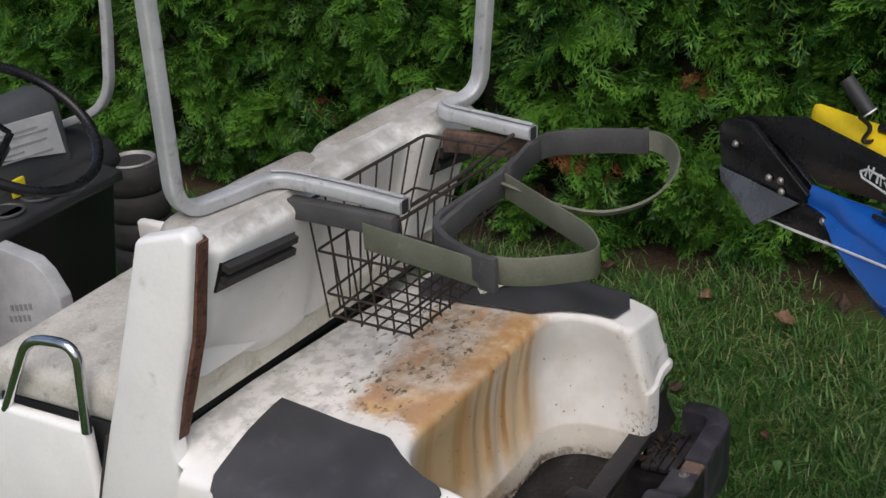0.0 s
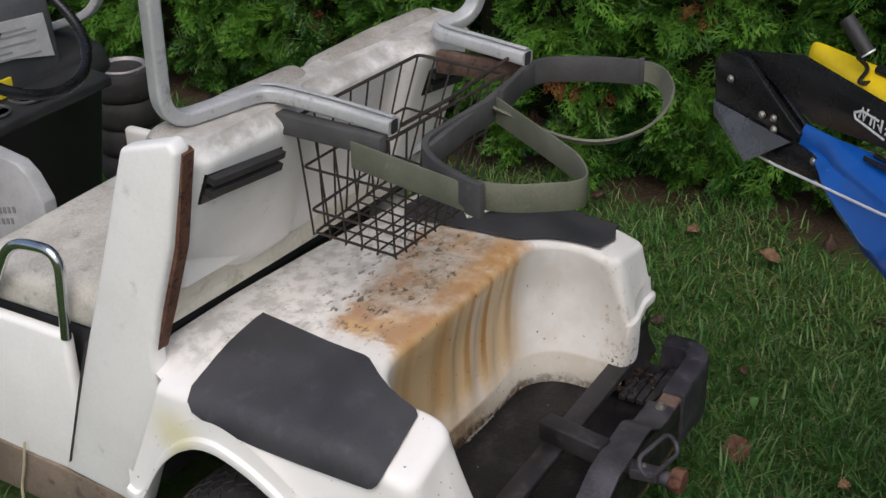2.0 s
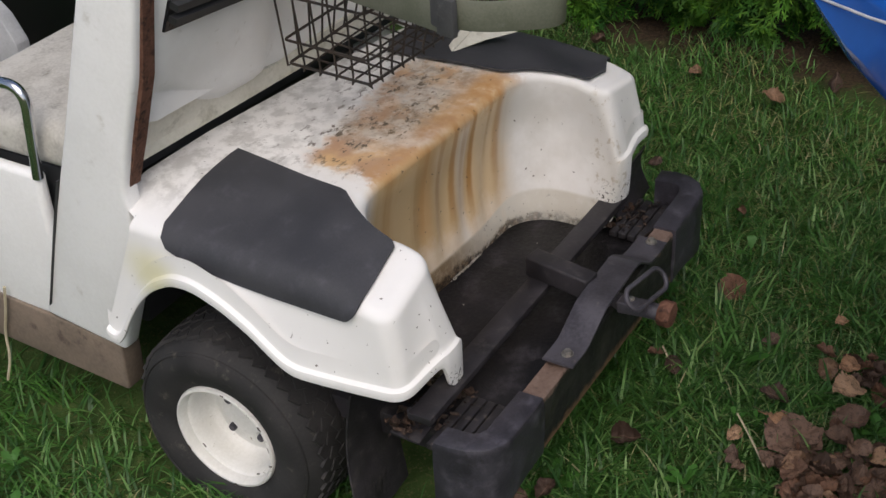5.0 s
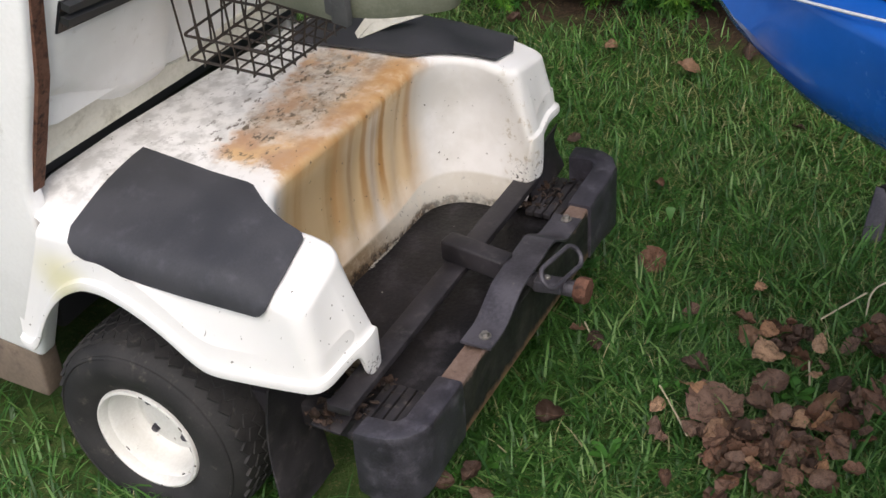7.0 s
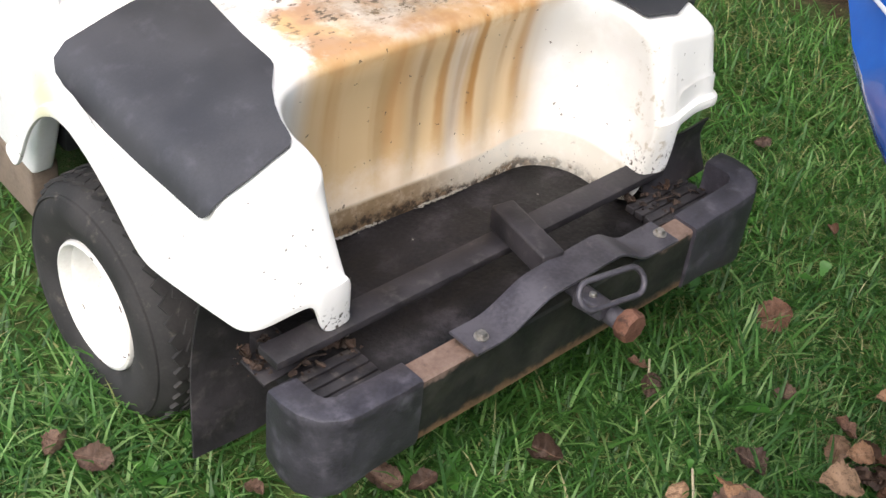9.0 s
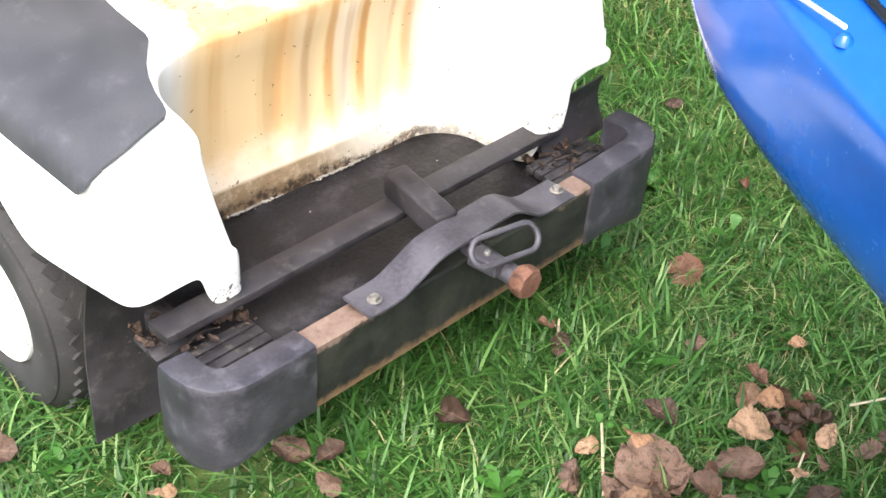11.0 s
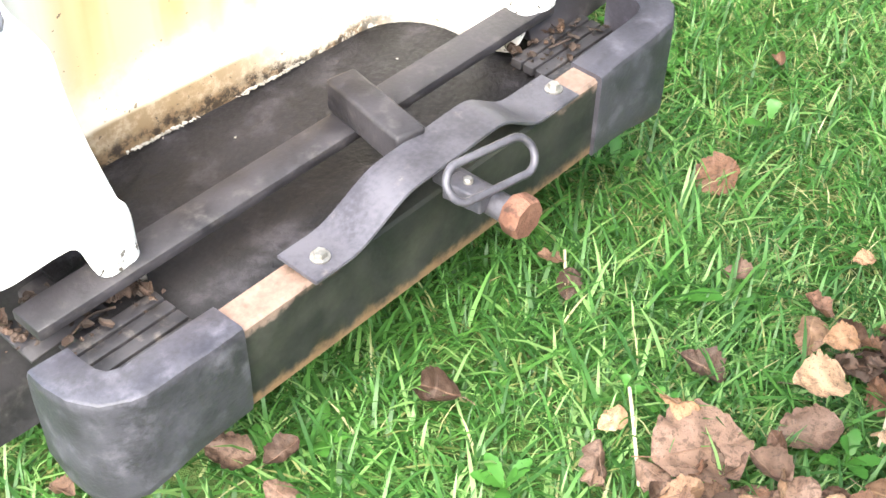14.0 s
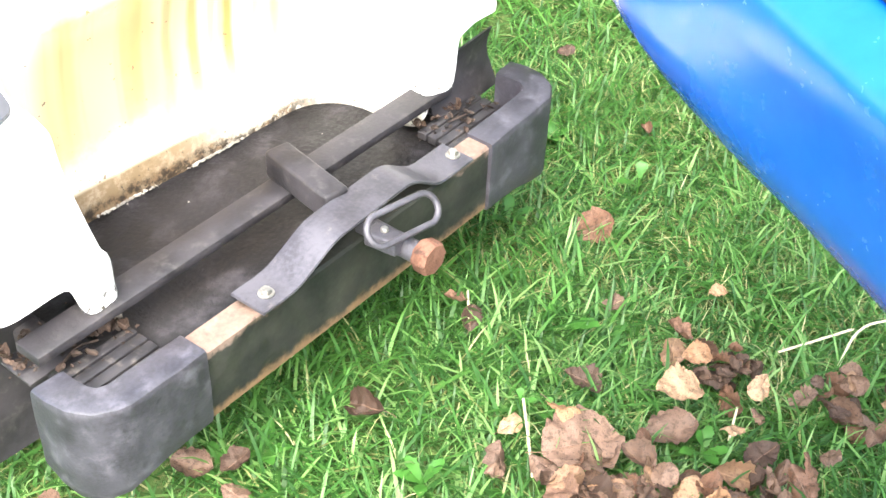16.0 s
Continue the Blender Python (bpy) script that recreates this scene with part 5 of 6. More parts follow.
for k, (xa, xb) in enumerate(((0.0, 0.22), (0.05, 0.25), (0.0, 0.24), (0.0, 0.16), (0.02, 0.25))):
    z = 0.855 - 0.017 * k
    bm = bmesh.new()
    y = 1.7275 - 0.10 * (0.86 - z)
    rings(bm, [[(xa, y, z), (xb, y - 0.0015, z - 0.030 * (xb - xa) / 0.28), (xb, y - 0.0005, z + 0.005 - 0.030 * (xb - xa) / 0.28), (xa, y + 0.001, z + 0.005)],
               [(xa, y - 0.002, z), (xb, y - 0.0035, z - 0.030 * (xb - xa) / 0.28), (xb, y - 0.0025, z + 0.005 - 0.030 * (xb - xa) / 0.28), (xa, y - 0.001, z + 0.005)]])
    part("print_bar", bm, M["ink"], sheet)
bm = bmesh.new()
prism(bm, [(1.60, 0.655), (1.60, 0.685), (1.74, 0.70), (1.74, 0.64)], -0.40, 0.36, 0.008)
tray = part("dash_tray", bm, M["dash"], cart, "black dash tray with cup hollows")
for x in (0.02, 0.13):
    bm = bmesh.new()
    lathe(bm, [(0.038, 0.0), (0.042, 0.006), (0.046, 0.004), (0.046, 0.0)], (x, 1.665, 0.692), "z", 24)
    part("cup_ring", bm, M["cowl"], tray)
bm = bmesh.new()
prism(bm, [(1.690, 0.700), (1.690, 0.745), (1.700, 0.745), (1.700, 0.700)], 0.075, 0.118, 0.002)
part("switch_tag", bm, M["lemon"], cart, "yellow plastic tag on the dash")
# pale side sheet of the cowl with two lines of small print
bm = bmesh.new()
prism(bm, [(1.40, 0.20), (1.419, 0.555), (1.452, 0.612), (1.485, 0.640), (1.60, 0.660), (1.74, 0.662), (1.74, 0.20)], -0.09, -0.05, 0.004)
sheet = part("inner_panel", bm, M["paper"], cart, "pale grey-white inner leg panel")
for row in range(2):
    for k in range(5):
        ya, z = 1.585 - 0.016 * k + 0.012 * row, 0.500 + 0.004 * k - 0.032 * row
        bm = bmesh.new()
        box(bm, (-0.0908, ya, z), (0.002, 0.009, 0.016), bevel=0)
        part("print_bar", bm, M["ink"], sheet)
# steering wheel and column
bm = bmesh.new()
centre, nrm = Vector((-0.165, 1.36, 1.008)), Vector((0.10, -0.62, 0.78)).normalized()
u = nrm.cross(Vector((1, 0, 0))).normalized()
w = u.cross(nrm).normalized()
loop = [centre + (w * math.cos(a) + u * math.sin(a)) * 0.185 for a in (2 * math.pi * k / 48 for k in range(48))]
sweep(bm, loop, circle(0.012, 10), up=nrm, closed=True)
wheel_rim = part("steering_wheel", bm, M["gloss_black"], cart, "black steering wheel")
for k in range(2):
    a = radians(115 + 95 * k)
    bm = bmesh.new()
    sweep(bm, [centre - nrm * 0.02, centre + (w * math.cos(a) + u * math.sin(a)) * 0.183], oblong(0.016, 0.005, 0.002, 2), up=nrm)
    part("spoke", bm, M["gloss_black"], wheel_rim)
bm = bmesh.new()
sweep(bm, [centre - nrm * 0.06, centre - nrm * 0.42], circle(0.015, 12))
part("steering_column", bm, M["dash"], cart, "black steering column")


# ---------- stack of small tyres by the hedge ----------
for k in range(4):
    at = (1.105, 2.305, -0.045 + 0.098 * k)
    tyre = thing("spare_tyre", at, "small worn tyre lying in a stack" if k < 3 else "small worn tyre with pale rim, topmost of the stack", "tyre", "stack of tyres")
    bm = bmesh.new()
    R = 0.135
    prof = [(0.075, 0.0), (0.10, -0.004), (0.122, 0.0), (0.132, 0.014), (R, 0.028), (R, 0.055), (0.132, 0.068), (0.122, 0.081), (0.10, 0.085), (0.075, 0.081)]
    lathe(bm, [(r * 0.84, s * 1.12) for r, s in prof], at, "z", 36)
    part("tread", bm, M["tyre"], tyre)
    bm = bmesh.new()
    if k == 3:
        lathe(bm, [(0.082, 0.088), (0.084, 0.098), (0.080, 0.102), (0.074, 0.101), (0.068, 0.092), (0.062, 0.072), (0.040, 0.066), (0.010, 0.064)], at, "z", 30, False)
    else:
        lathe(bm, [(0.078, 0.083), (0.070, 0.080), (0.066, 0.050), (0.040, 0.045), (0.001, 0.045)], at, "z", 30, False)
    part("rim", bm, M["bare"] if k == 3 else M["rust"], tyre)

# a pale cord hanging over the sill
bm = bmesh.new()
sweep(bm, rounded([(MID - 0.452, 1.165, 0.222), (MID - 0.455, 1.180, 0.150), (MID - 0.452, 1.205, 0.090), (MID - 0.458, 1.200, 0.030), (MID - 0.470, 1.215, -0.03)], 0.03, 5), circle(0.0032, 6), up=(1, 0, 0))
solo("cord", bm, M["straw"], "frayed pale cord hanging down over the sill", "cord")


# ---------- kayaks ----------
ALONG, ASIDE = Vector((-0.5410, -0.8410, 0)), Vector((-0.8410, 0.5410, 0))


def afloat(origin, s, o, z):
    return Vector(origin) + ALONG * s + ASIDE * o + Vector((0, 0, z))


def hull(origin, table):
    """Stations of (along, half width at the sheer, keel, sheer, half width of the bilge)."""
    bm = bmesh.new()
    loops = []
    for s, w, keel, sheer, m in table:
        h = sheer - keel
        arc = [(0.0, keel), (0.40 * m, keel + 0.09 * h), (0.72 * m, keel + 0.22 * h), (0.92 * m, keel + 0.37 * h), (m, keel + 0.53 * h), (0.45 * m + 0.55 * w, keel + 0.78 * h), (w, sheer - 0.008), (0.975 * w, sheer - 0.001), (0.93 * w, sheer + 0.004),
               (0.80 * w, sheer + 0.010), (0.58 * w, sheer + 0.016 + 0.02 * w), (0.28 * w, sheer + 0.020 + 0.04 * w), (0.0, sheer + 0.022 + 0.05 * w)]
        loop = [afloat(origin, s, a, z) for a, z in arc] + [afloat(origin, s, -a, z) for a, z in reversed(arc[1:-1])]
        loops.append(loop)
    rings(bm, loops)
    return bm


def spread(table, steps=4):
    """Smoothly denser stations between the given ones."""
    out = []
    for i in range(len(table) - 1):
        p0, p1, p2, p3 = table[max(i - 1, 0)], table[i], table[i + 1], table[min(i + 2, len(table) - 1)]
        for k in range(steps):
            t = k / steps
            out.append(tuple(p1[0] + (p2[0] - p1[0]) * t if j == 0 else 0.5 * (2 * p1[j] + (p2[j] - p0[j]) * t + (2 * p0[j] - 5 * p1[j] + 4 * p2[j] - p3[j]) * t * t + (3 * p1[j] - p0[j] - 3 * p2[j] + p3[j]) * t ** 3) for j in range(5)))
    return out + [table[-1]]


BLUE = (0.0, -0.23, 0.0)
kayak = thing("kayak", (-0.9, -1.25, 0.88), "blue plastic kayak with a black rudder, raised on trestles", "kayak", "kayaks")
blue_table = spread([(0.048, 0.010, 0.995, 1.030, 0.011), (0.10, 0.011, 0.990, 1.030, 0.024), (0.15, 0.030, 0.966, 1.030, 0.050), (0.20, 0.043, 0.940, 1.030, 0.066), (0.27, 0.060, 0.907, 1.031, 0.086),
                     (0.4, 0.082, 0.862, 1.034, 0.101), (0.5, 0.090, 0.842, 1.036, 0.088), (0.6, 0.091, 0.838, 1.037, 0.074), (0.72, 0.091, 0.839, 1.04, 0.066), (0.84, 0.10, 0.843, 1.043, 0.078),
                     (1.2, 0.18, 0.85, 1.05, 0.175), (2.0, 0.28, 0.84, 1.05, 0.28), (3.0, 0.235, 0.84, 1.065, 0.235), (3.8, 0.11, 0.87, 1.11, 0.11), (4.25, 0.012, 1.00, 1.17, 0.012)])
part("hull", hull(BLUE, blue_table), M["blue"], kayak, "scuffed blue polyethylene hull")


def sliver(outline, o0, o1, origin=BLUE, bevel=0.0):
    """A plate in the boat's upright plane: (s, z) outline between two offsets."""
    bm = bmesh.new()
    rings(bm, [[afloat(origin, s, o0, z) for s, z in outline], [afloat(origin, s, o1, z) for s, z in outline]])
    if bevel:
        bmesh.ops.recalc_face_normals(bm, faces=bm.faces)
        bmesh.ops.bevel(bm, geom=list(bm.edges), offset=bevel, segments=2, affect="EDGES", profile=0.5)
    return bm


PLATE = [(-0.169, 1.090), (-0.154, 1.108), (-0.126, 1.120), (-0.090, 1.121), (0.052, 1.039), (0.045, 1.022), (-0.037, 0.966), (-0.155, 0.998)]
BLADE = [(-0.118, 1.122), (0.022, 1.158), (0.206, 1.140), (0.42, 1.105), (0.47, 1.085), (0.45, 1.075), (0.214, 1.075), (0.062, 1.060)]
BRACKET = [(-0.026, 0.970), (0.006, 1.000), (0.052, 1.022), (0.102, 1.018), (0.118, 0.972), (0.060, 0.972)]
BOLTS = [(-0.119, 1.076), (-0.034, 1.042), (-0.006, 1.046), (-0.003, 1.028), (0.094, 1.010), (0.105, 0.976)]
CABLE = [(-0.037, 0.018, 0.969), (0.02, 0.030, 0.977), (0.10, 0.043, 0.990), (0.20, 0.060, 1.006), (0.30, 0.080, 1.024), (0.40, 0.088, 1.041), (0.48, 0.083, 1.051), (0.545, 0.074, 1.058)]
CABLE_END = tuple(afloat(BLUE, 0.548, 0.074, 1.056))
LOGO = [[(0.150, 1.108), (0.154, 1.100), (0.175, 1.096), (0.215, 1.088)], [(0.150, 1.108), (0.165, 1.116), (0.20, 1.112)], [(0.160, 1.104), (0.166, 1.121), (0.170, 1.103), (0.177, 1.122)], [(0.184, 1.100), (0.186, 1.113)],
        [(0.192, 1.098), (0.192, 1.116)], [(0.199, 1.107), (0.206, 1.097), (0.207, 1.116)], [(0.215, 1.096), (0.221, 1.104), (0.215, 1.106)], [(0.228, 1.094), (0.236, 1.105)], [(0.243, 1.092), (0.251, 1.103)]]
PADDLE = [(0.431, -0.212, 1.072), (0.423, -0.253, 1.024)]
housing = part("rudder_housing", sliver(PLATE, 0.004, 0.016, bevel=0.002), M["gloss_black"], kayak, "satin black rudder housing")
part("housing_cheek", sliver(PLATE, -0.016, -0.004, bevel=0.002), M["gloss_black"], housing)
bm = bmesh.new()
rings(bm, [[afloat(BLUE, a, o + d, z) for a, o, z in ((-0.160, 0.0165, 1.024), (-0.152, 0.020, 1.002), (-0.040, 0.040, 0.962), (0.040, 0.020, 1.022))] for d in (0.0, 0.003)])
part("housing_flange", bm, M["flange"], housing, "black lower flange bent outward, its sky reflection painted as grey", smooth=False)
part("rudder_blade", sliver(BLADE, -0.004, 0.0035, bevel=0.001), M["gloss_black"], kayak, "black rudder blade stowed along the deck")
part("stern_bracket", sliver(BRACKET, 0.012, 0.020, bevel=0.001), M["gloss_black"], kayak, "black stern bracket")
for s, z in BOLTS:
    bm = bmesh.new()
    lathe(bm, [(0.0065, 0.0), (0.0065, 0.003), (0.004, 0.006), (0.0, 0.0065)], (0, 0, 0), "z", 12)
    m = Matrix.Translation(afloat(BLUE, s, 0.018, z)) @ ASIDE.to_track_quat("Z", "Y").to_matrix().to_4x4()
    bmesh.ops.transform(bm, matrix=m, verts=bm.verts)
    part("screw", bm, M["zinc"], housing)
bm = bmesh.new()
sweep(bm, [afloat(BLUE, s, o, z) for s, o, z in CABLE], circle(0.0022, 6))
part("rudder_cable", bm, M["cable"], kayak, "pale steel rudder cable")
bm = bmesh.new()
lathe(bm, [(0.0, -0.012), (0.008, -0.010), (0.007, -0.006), (0.004, -0.002), (0.0, -0.001)], CABLE_END, "z", 12)
part("fairlead", bm, M["blue"], kayak, "small blue moulded fairlead")
for d in (0.0, 0.020):
    bm = bmesh.new()
    pts = []
    for k in range(12):
        s = 0.20 + 0.09 * k
        w = 0.022 + 0.050 * (s - 0.2)
        pts.append(afloat(BLUE, s, w - d, 1.0575 + 0.012 * (s - 0.2)))
    sweep(bm, pts, circle(0.004, 8))
    part("deck_cord", bm, M["gloss_black"], kayak, "black deck cord")
bm = bmesh.new()
box(bm, tuple(afloat(BLUE, 0.57, -0.03, 1.070)), (0.05, 0.09, 0.012), turn=(0, 0, -33), bevel=0.003)
part("deck_fitting", bm, M["gloss_black"], kayak)
bm = bmesh.new()
lathe(bm, [(0.008, 0.0), (0.008, 0.002), (0.005, 0.004), (0.0, 0.004)], tuple(afloat(BLUE, 0.532, 0.008, 1.0635)), "z", 14)
part("fitting_screw", bm, M["zinc"], kayak)
# mark on the blade, kept as plain strokes
for pts in LOGO:
    bm = bmesh.new()
    sweep(bm, [afloat(BLUE, s, 0.0045, z) for s, z in pts], oblong(0.002, 0.004, 0.0008, 1))
    part("mark_stroke", bm, M["cable"], kayak)

YELLOW = (0.54, -0.115, 0.0)
boat = thing("kayak", (0.1, -0.7, 0.85), "yellow plastic kayak with a paddle tied on", "kayak", "kayaks")
yellow_table = spread([(s, w, k, z, w * 1.1) for s, w, k, z in ((0.008, 0.003, 0.952, 0.958), (0.014, 0.010, 0.945, 0.966), (0.028, 0.016, 0.939, 0.970), (0.07, 0.025, 0.930, 0.970), (0.16, 0.041, 0.915, 0.966), (0.3, 0.07, 0.885, 0.965), (0.6, 0.14, 0.86, 0.965), (1.2, 0.24, 0.85, 0.98), (2.0, 0.30, 0.84, 1.0), (3.0, 0.24, 0.84, 1.03), (3.9, 0.02, 0.96, 1.08))])
part("hull", hull(YELLOW, yellow_table), M["yellow"], boat, "bright yellow polyethylene hull")
bm = bmesh.new()
pa, pb = Vector(PADDLE[0]), Vector(PADDLE[1])
dd = (pb - pa).normalized()
sweep(bm, [pa - dd * 0.01, pb + dd * 0.004], circle(0.0145, 18))
tube = part("rod_tube", bm, M["dash"], boat, "dark grey plastic tube end")
bm = bmesh.new()
sweep(bm, [pb + dd * 0.002, pb + dd * 0.0052], circle(0.0150, 16))
part("tube_lip", bm, M["cable"], tube, "pale worn lip")
bm = bmesh.new()
sweep(bm, [pb + dd * 0.004, pb + dd * 0.0062], circle(0.0118, 16))
part("bore", bm, M["dash"], tube, "dark bore")
bm = bmesh.new()
mid = pa + (pb - pa) * 0.72
sweep(bm, rounded([mid + Vector((-0.02, 0, -0.02)), mid + Vector((0.0, -0.02, -0.045)), mid + Vector((-0.05, -0.01, -0.06)), mid + Vector((0.03, -0.07, -0.07)), mid + Vector((-0.02, -0.16, -0.085))], 0.02, 5), circle(0.0045, 8))
part("lashing", bm, M["gloss_black"], boat, "black cord lashing")

bm = bmesh.new()
start = pb + Vector((-0.004, -0.030, -0.030))
sweep(bm, [start, start + ALONG * 1.1 + Vector((0, 0, 0.03))], circle(0.0065, 10))
shaft = part("paddle_shaft", bm, M["straw"], boat, "pale paddle shaft lashed along the deck")
bm = bmesh.new()
sweep(bm, [start - ALONG * 0.006, start + ALONG * 0.026], circle(0.0095, 12))
part("ferrule", bm, M["gloss_black"], shaft, "black ribbed ferrule")

# trestles under both boats
for s in (1.35, 3.0):
    c = Vector((0.27, -0.17, 0)) + ALONG * s
    stand = thing("trestle", (c.x, c.y, ground_height(c.x, c.y)), "dark wooden trestle carrying the kayaks", "trestle", "kayak trestles")
    bm = bmesh.new()
    box(bm, (c.x, c.y, 0.785), (0.05, 1.15, 0.085), turn=(0, 0, 57.2), bevel=0.004)
    part("beam", bm, M["sill"], stand)
    for e in (-0.5, 0.5):
        for lean in (-0.2, 0.2):
            foot = c + ASIDE * e + ALONG * lean
            bm = bmesh.new()
            sweep(bm, [Vector((foot.x, foot.y, ground_height(foot.x, foot.y) - 0.01)), c + ASIDE * e + ALONG * lean * 0.1 + Vector((0, 0, 0.75))], oblong(0.04, 0.06, 0.004, 2), up=(1, 0, 0))
            part("leg", bm, M["sill"], stand)

# low dark stand on the grass beyond
stand = thing("metal_stand", (0.95, -0.50, -0.09), "low dark metal stand with a splayed flat foot, on the grass", "stand")
bm = bmesh.new()
sweep(bm, rounded([(0.868, -0.482, -0.095), (0.905, -0.489, -0.01), (0.930, -0.494, 0.036)], 0.02, 4), oblong(0.016, 0.046, 0.004, 3), up=(0, 1, 0))
part("foot", bm, M["steel"], stand)
bm = bmesh.new()
sweep(bm, [(0.922, -0.492, 0.034), (1.03, -0.575, 0.034), (1.30, -0.70, 0.034)], oblong(0.03, 0.020, 0.004, 2))
part("rail", bm, M["black"], stand)
bm = bmesh.new()
sweep(bm, [(1.005, -0.560, 0.030), (1.010, -0.566, -0.095)], oblong(0.045, 0.016, 0.004, 2), up=(0, 1, 0))
part("foot", bm, M["black"], stand)
bm = bmesh.new()
sweep(bm, [(1.30, -0.70, 0.04), (1.34, -0.71, -0.095)], oblong(0.05, 0.012, 0.003, 2), up=(0, 1, 0))
part("foot", bm, M["steel"], stand)


# ---------- hedge ----------
def spray(n_leaflets=8):
    """One flat arborvitae spray in its own plane: forked, scale-leaved fingers. Points, triangles."""
    pts, tris = [], []

    def finger(x0, y0, ang, length, width):
        dx, dy = math.cos(ang), math.sin(ang)
        px, py = -dy * width, dx * width
        i = len(pts)
        mx, my = x0 + dx * length * 0.6, y0 + dy * length * 0.6
        pts.extend([(x0 - px * 0.7, y0 - py * 0.7, 0.0), (x0 + px * 0.7, y0 + py * 0.7, 0.0), (mx + px, my + py, 0.0), (mx - px, my - py, 0.0), (x0 + dx * length, y0 + dy * length, 0.0)])
        tris.extend([(i, i + 1, i + 2), (i, i + 2, i + 3), (i + 3, i + 2, i + 4)])

    finger(0, 0, math.pi / 2, 1.0, 0.030)
    for k in range(n_leaflets):
        s = 0.10 + 0.82 * k / n_leaflets
        side = 1 if k % 2 else -1
        ang = math.pi / 2 - side * radians(50 - 18 * s)
        length = 0.46 * (1 - s) ** 0.6 + 0.12
        finger(0, s, ang, length, 0.027)
        for f in (0.45,):
            x1, y1 = math.cos(ang) * length * f, s + math.sin(ang) * length * f
            for sg in (-1, 1):
                finger(x1, y1, ang + sg * radians(40), length * 0.52, 0.025)
    return np.array(pts), np.array(tris)


def scatter(points, tris, frames, name, material):
    """Many copies of one little shape in a single mesh. frames: origins, three axes each scaled."""
    o, ax = frames
    n, k = len(o), len(points)
    co = o[:, None, :] + np.einsum("pk,nkj->npj", points, ax)
    co = co.reshape(-1, 3)
    fc = (tris[None] + (np.arange(n) * k)[:, None, None]).reshape(-1, 3)
    me = bpy.data.meshes.new(name)
    me.vertices.add(len(co))
    me.vertices.foreach_set("co", co.ravel())
    me.loops.add(fc.size)
    me.loops.foreach_set("vertex_index", fc.ravel().astype(np.int32))
    me.polygons.add(len(fc))
    me.polygons.foreach_set("loop_start", np.arange(0, fc.size, 3, dtype=np.int32))
    me.update(calc_edges=True)
    me.materials.append(material)
    return me


def unit(a):
    return a / np.linalg.norm(a, axis=-1, keepdims=True)


# the unseen upper crown is added height that blocks sky light from the lawn
def crown(seed, tufts, height=3.9, radius=0.52, material="frond", each=9, sizes=(0.065, 0.145)):
    """Tufts of drooping sprays over an upright, uneven column, with dark gaps left between them."""
    g = np.random.default_rng(seed)
    front = g.uniform(0, 1, tufts) < 0.80
    a = np.where(front, np.pi + g.uniform(-1.75, 1.75, tufts), g.uniform(0, 2 * np.pi, tufts))
    z = np.where(front, 0.08 + 1.55 * g.uniform(0, 1, tufts), 0.10 + (height - 0.1) * g.uniform(0, 1, tufts))
    crest = g.uniform(0, 1, tufts) < 0.36
    a = np.where(crest, g.uniform(0, 2 * np.pi, tufts), a)
    z = np.where(crest, height * (1 - 0.58 * g.uniform(0, 1, tufts) ** 1.2), z)
    lump = np.array([noise.noise(Vector((math.cos(t) * 1.6 + seed, math.sin(t) * 1.6, q * 2.4))) for t, q in zip(a, z)])
    r = radius * (0.84 + 0.24 * lump) * np.clip(1.15 - 0.35 * (z / height) ** 2, 0.3, 1.0) * np.sqrt(np.clip((height + 0.04 - z) / 0.55, 0.03, 1.0)) * np.clip(0.6 + z * 1.6, 0.6, 1.0)
    r = r * (1 - 0.30 * g.uniform(0, 1, tufts) ** 1.3)
    r = np.where(z > height * 0.80, r * np.sqrt(np.random.default_rng(seed + 500).uniform(0.02, 1, tufts)), r)
    lean = g.normal(0, 0.45, (tufts, 2))
    a, z, r = (np.repeat(q, each) for q in (a, z, r))
    lean = np.repeat(lean, each, 0)
    n = len(a)
    o = np.stack([r * np.cos(a), r * np.sin(a), z], -1) + g.normal(0, 0.022, (n, 3))
    out = np.stack([np.cos(a), np.sin(a), np.zeros(n)], -1)
    tang = np.stack([-np.sin(a), np.cos(a), np.zeros(n)], -1)
    up = np.array([0, 0, 1.0])
    grow = unit(out * g.uniform(0.5, 1.0, (n, 1)) + tang * (lean[:, :1] + g.normal(0, 0.50, (n, 1))) + up * (lean[:, 1:] - 0.05 + g.normal(0, 0.45, (n, 1))))
    face = unit(np.cross(grow, unit(tang * 0.9 + up * g.normal(0, 0.55, (n, 1)) + out * g.normal(0, 0.3, (n, 1)))))
    side = np.cross(face, grow)
    size = g.uniform(*sizes, (n, 1))
    ax = np.stack([side * size * 0.85, grow * size, face * size], 1)
    p, t = spray()
    p = p.copy()
    p[:, 2] = -0.30 * p[:, 1] ** 2 + 0.10 * np.abs(p[:, 0])
    return scatter(p, t, (o, ax), "crown", M[material])


CROWNS = [crown(11, 740), crown(23, 740), crown(37, 740)]
BROWN = [crown(51, 22, material="dead_frond", each=6, sizes=(0.05, 0.10), radius=0.50), crown(52, 28, material="dead_frond", each=6, sizes=(0.05, 0.10), radius=0.50)]


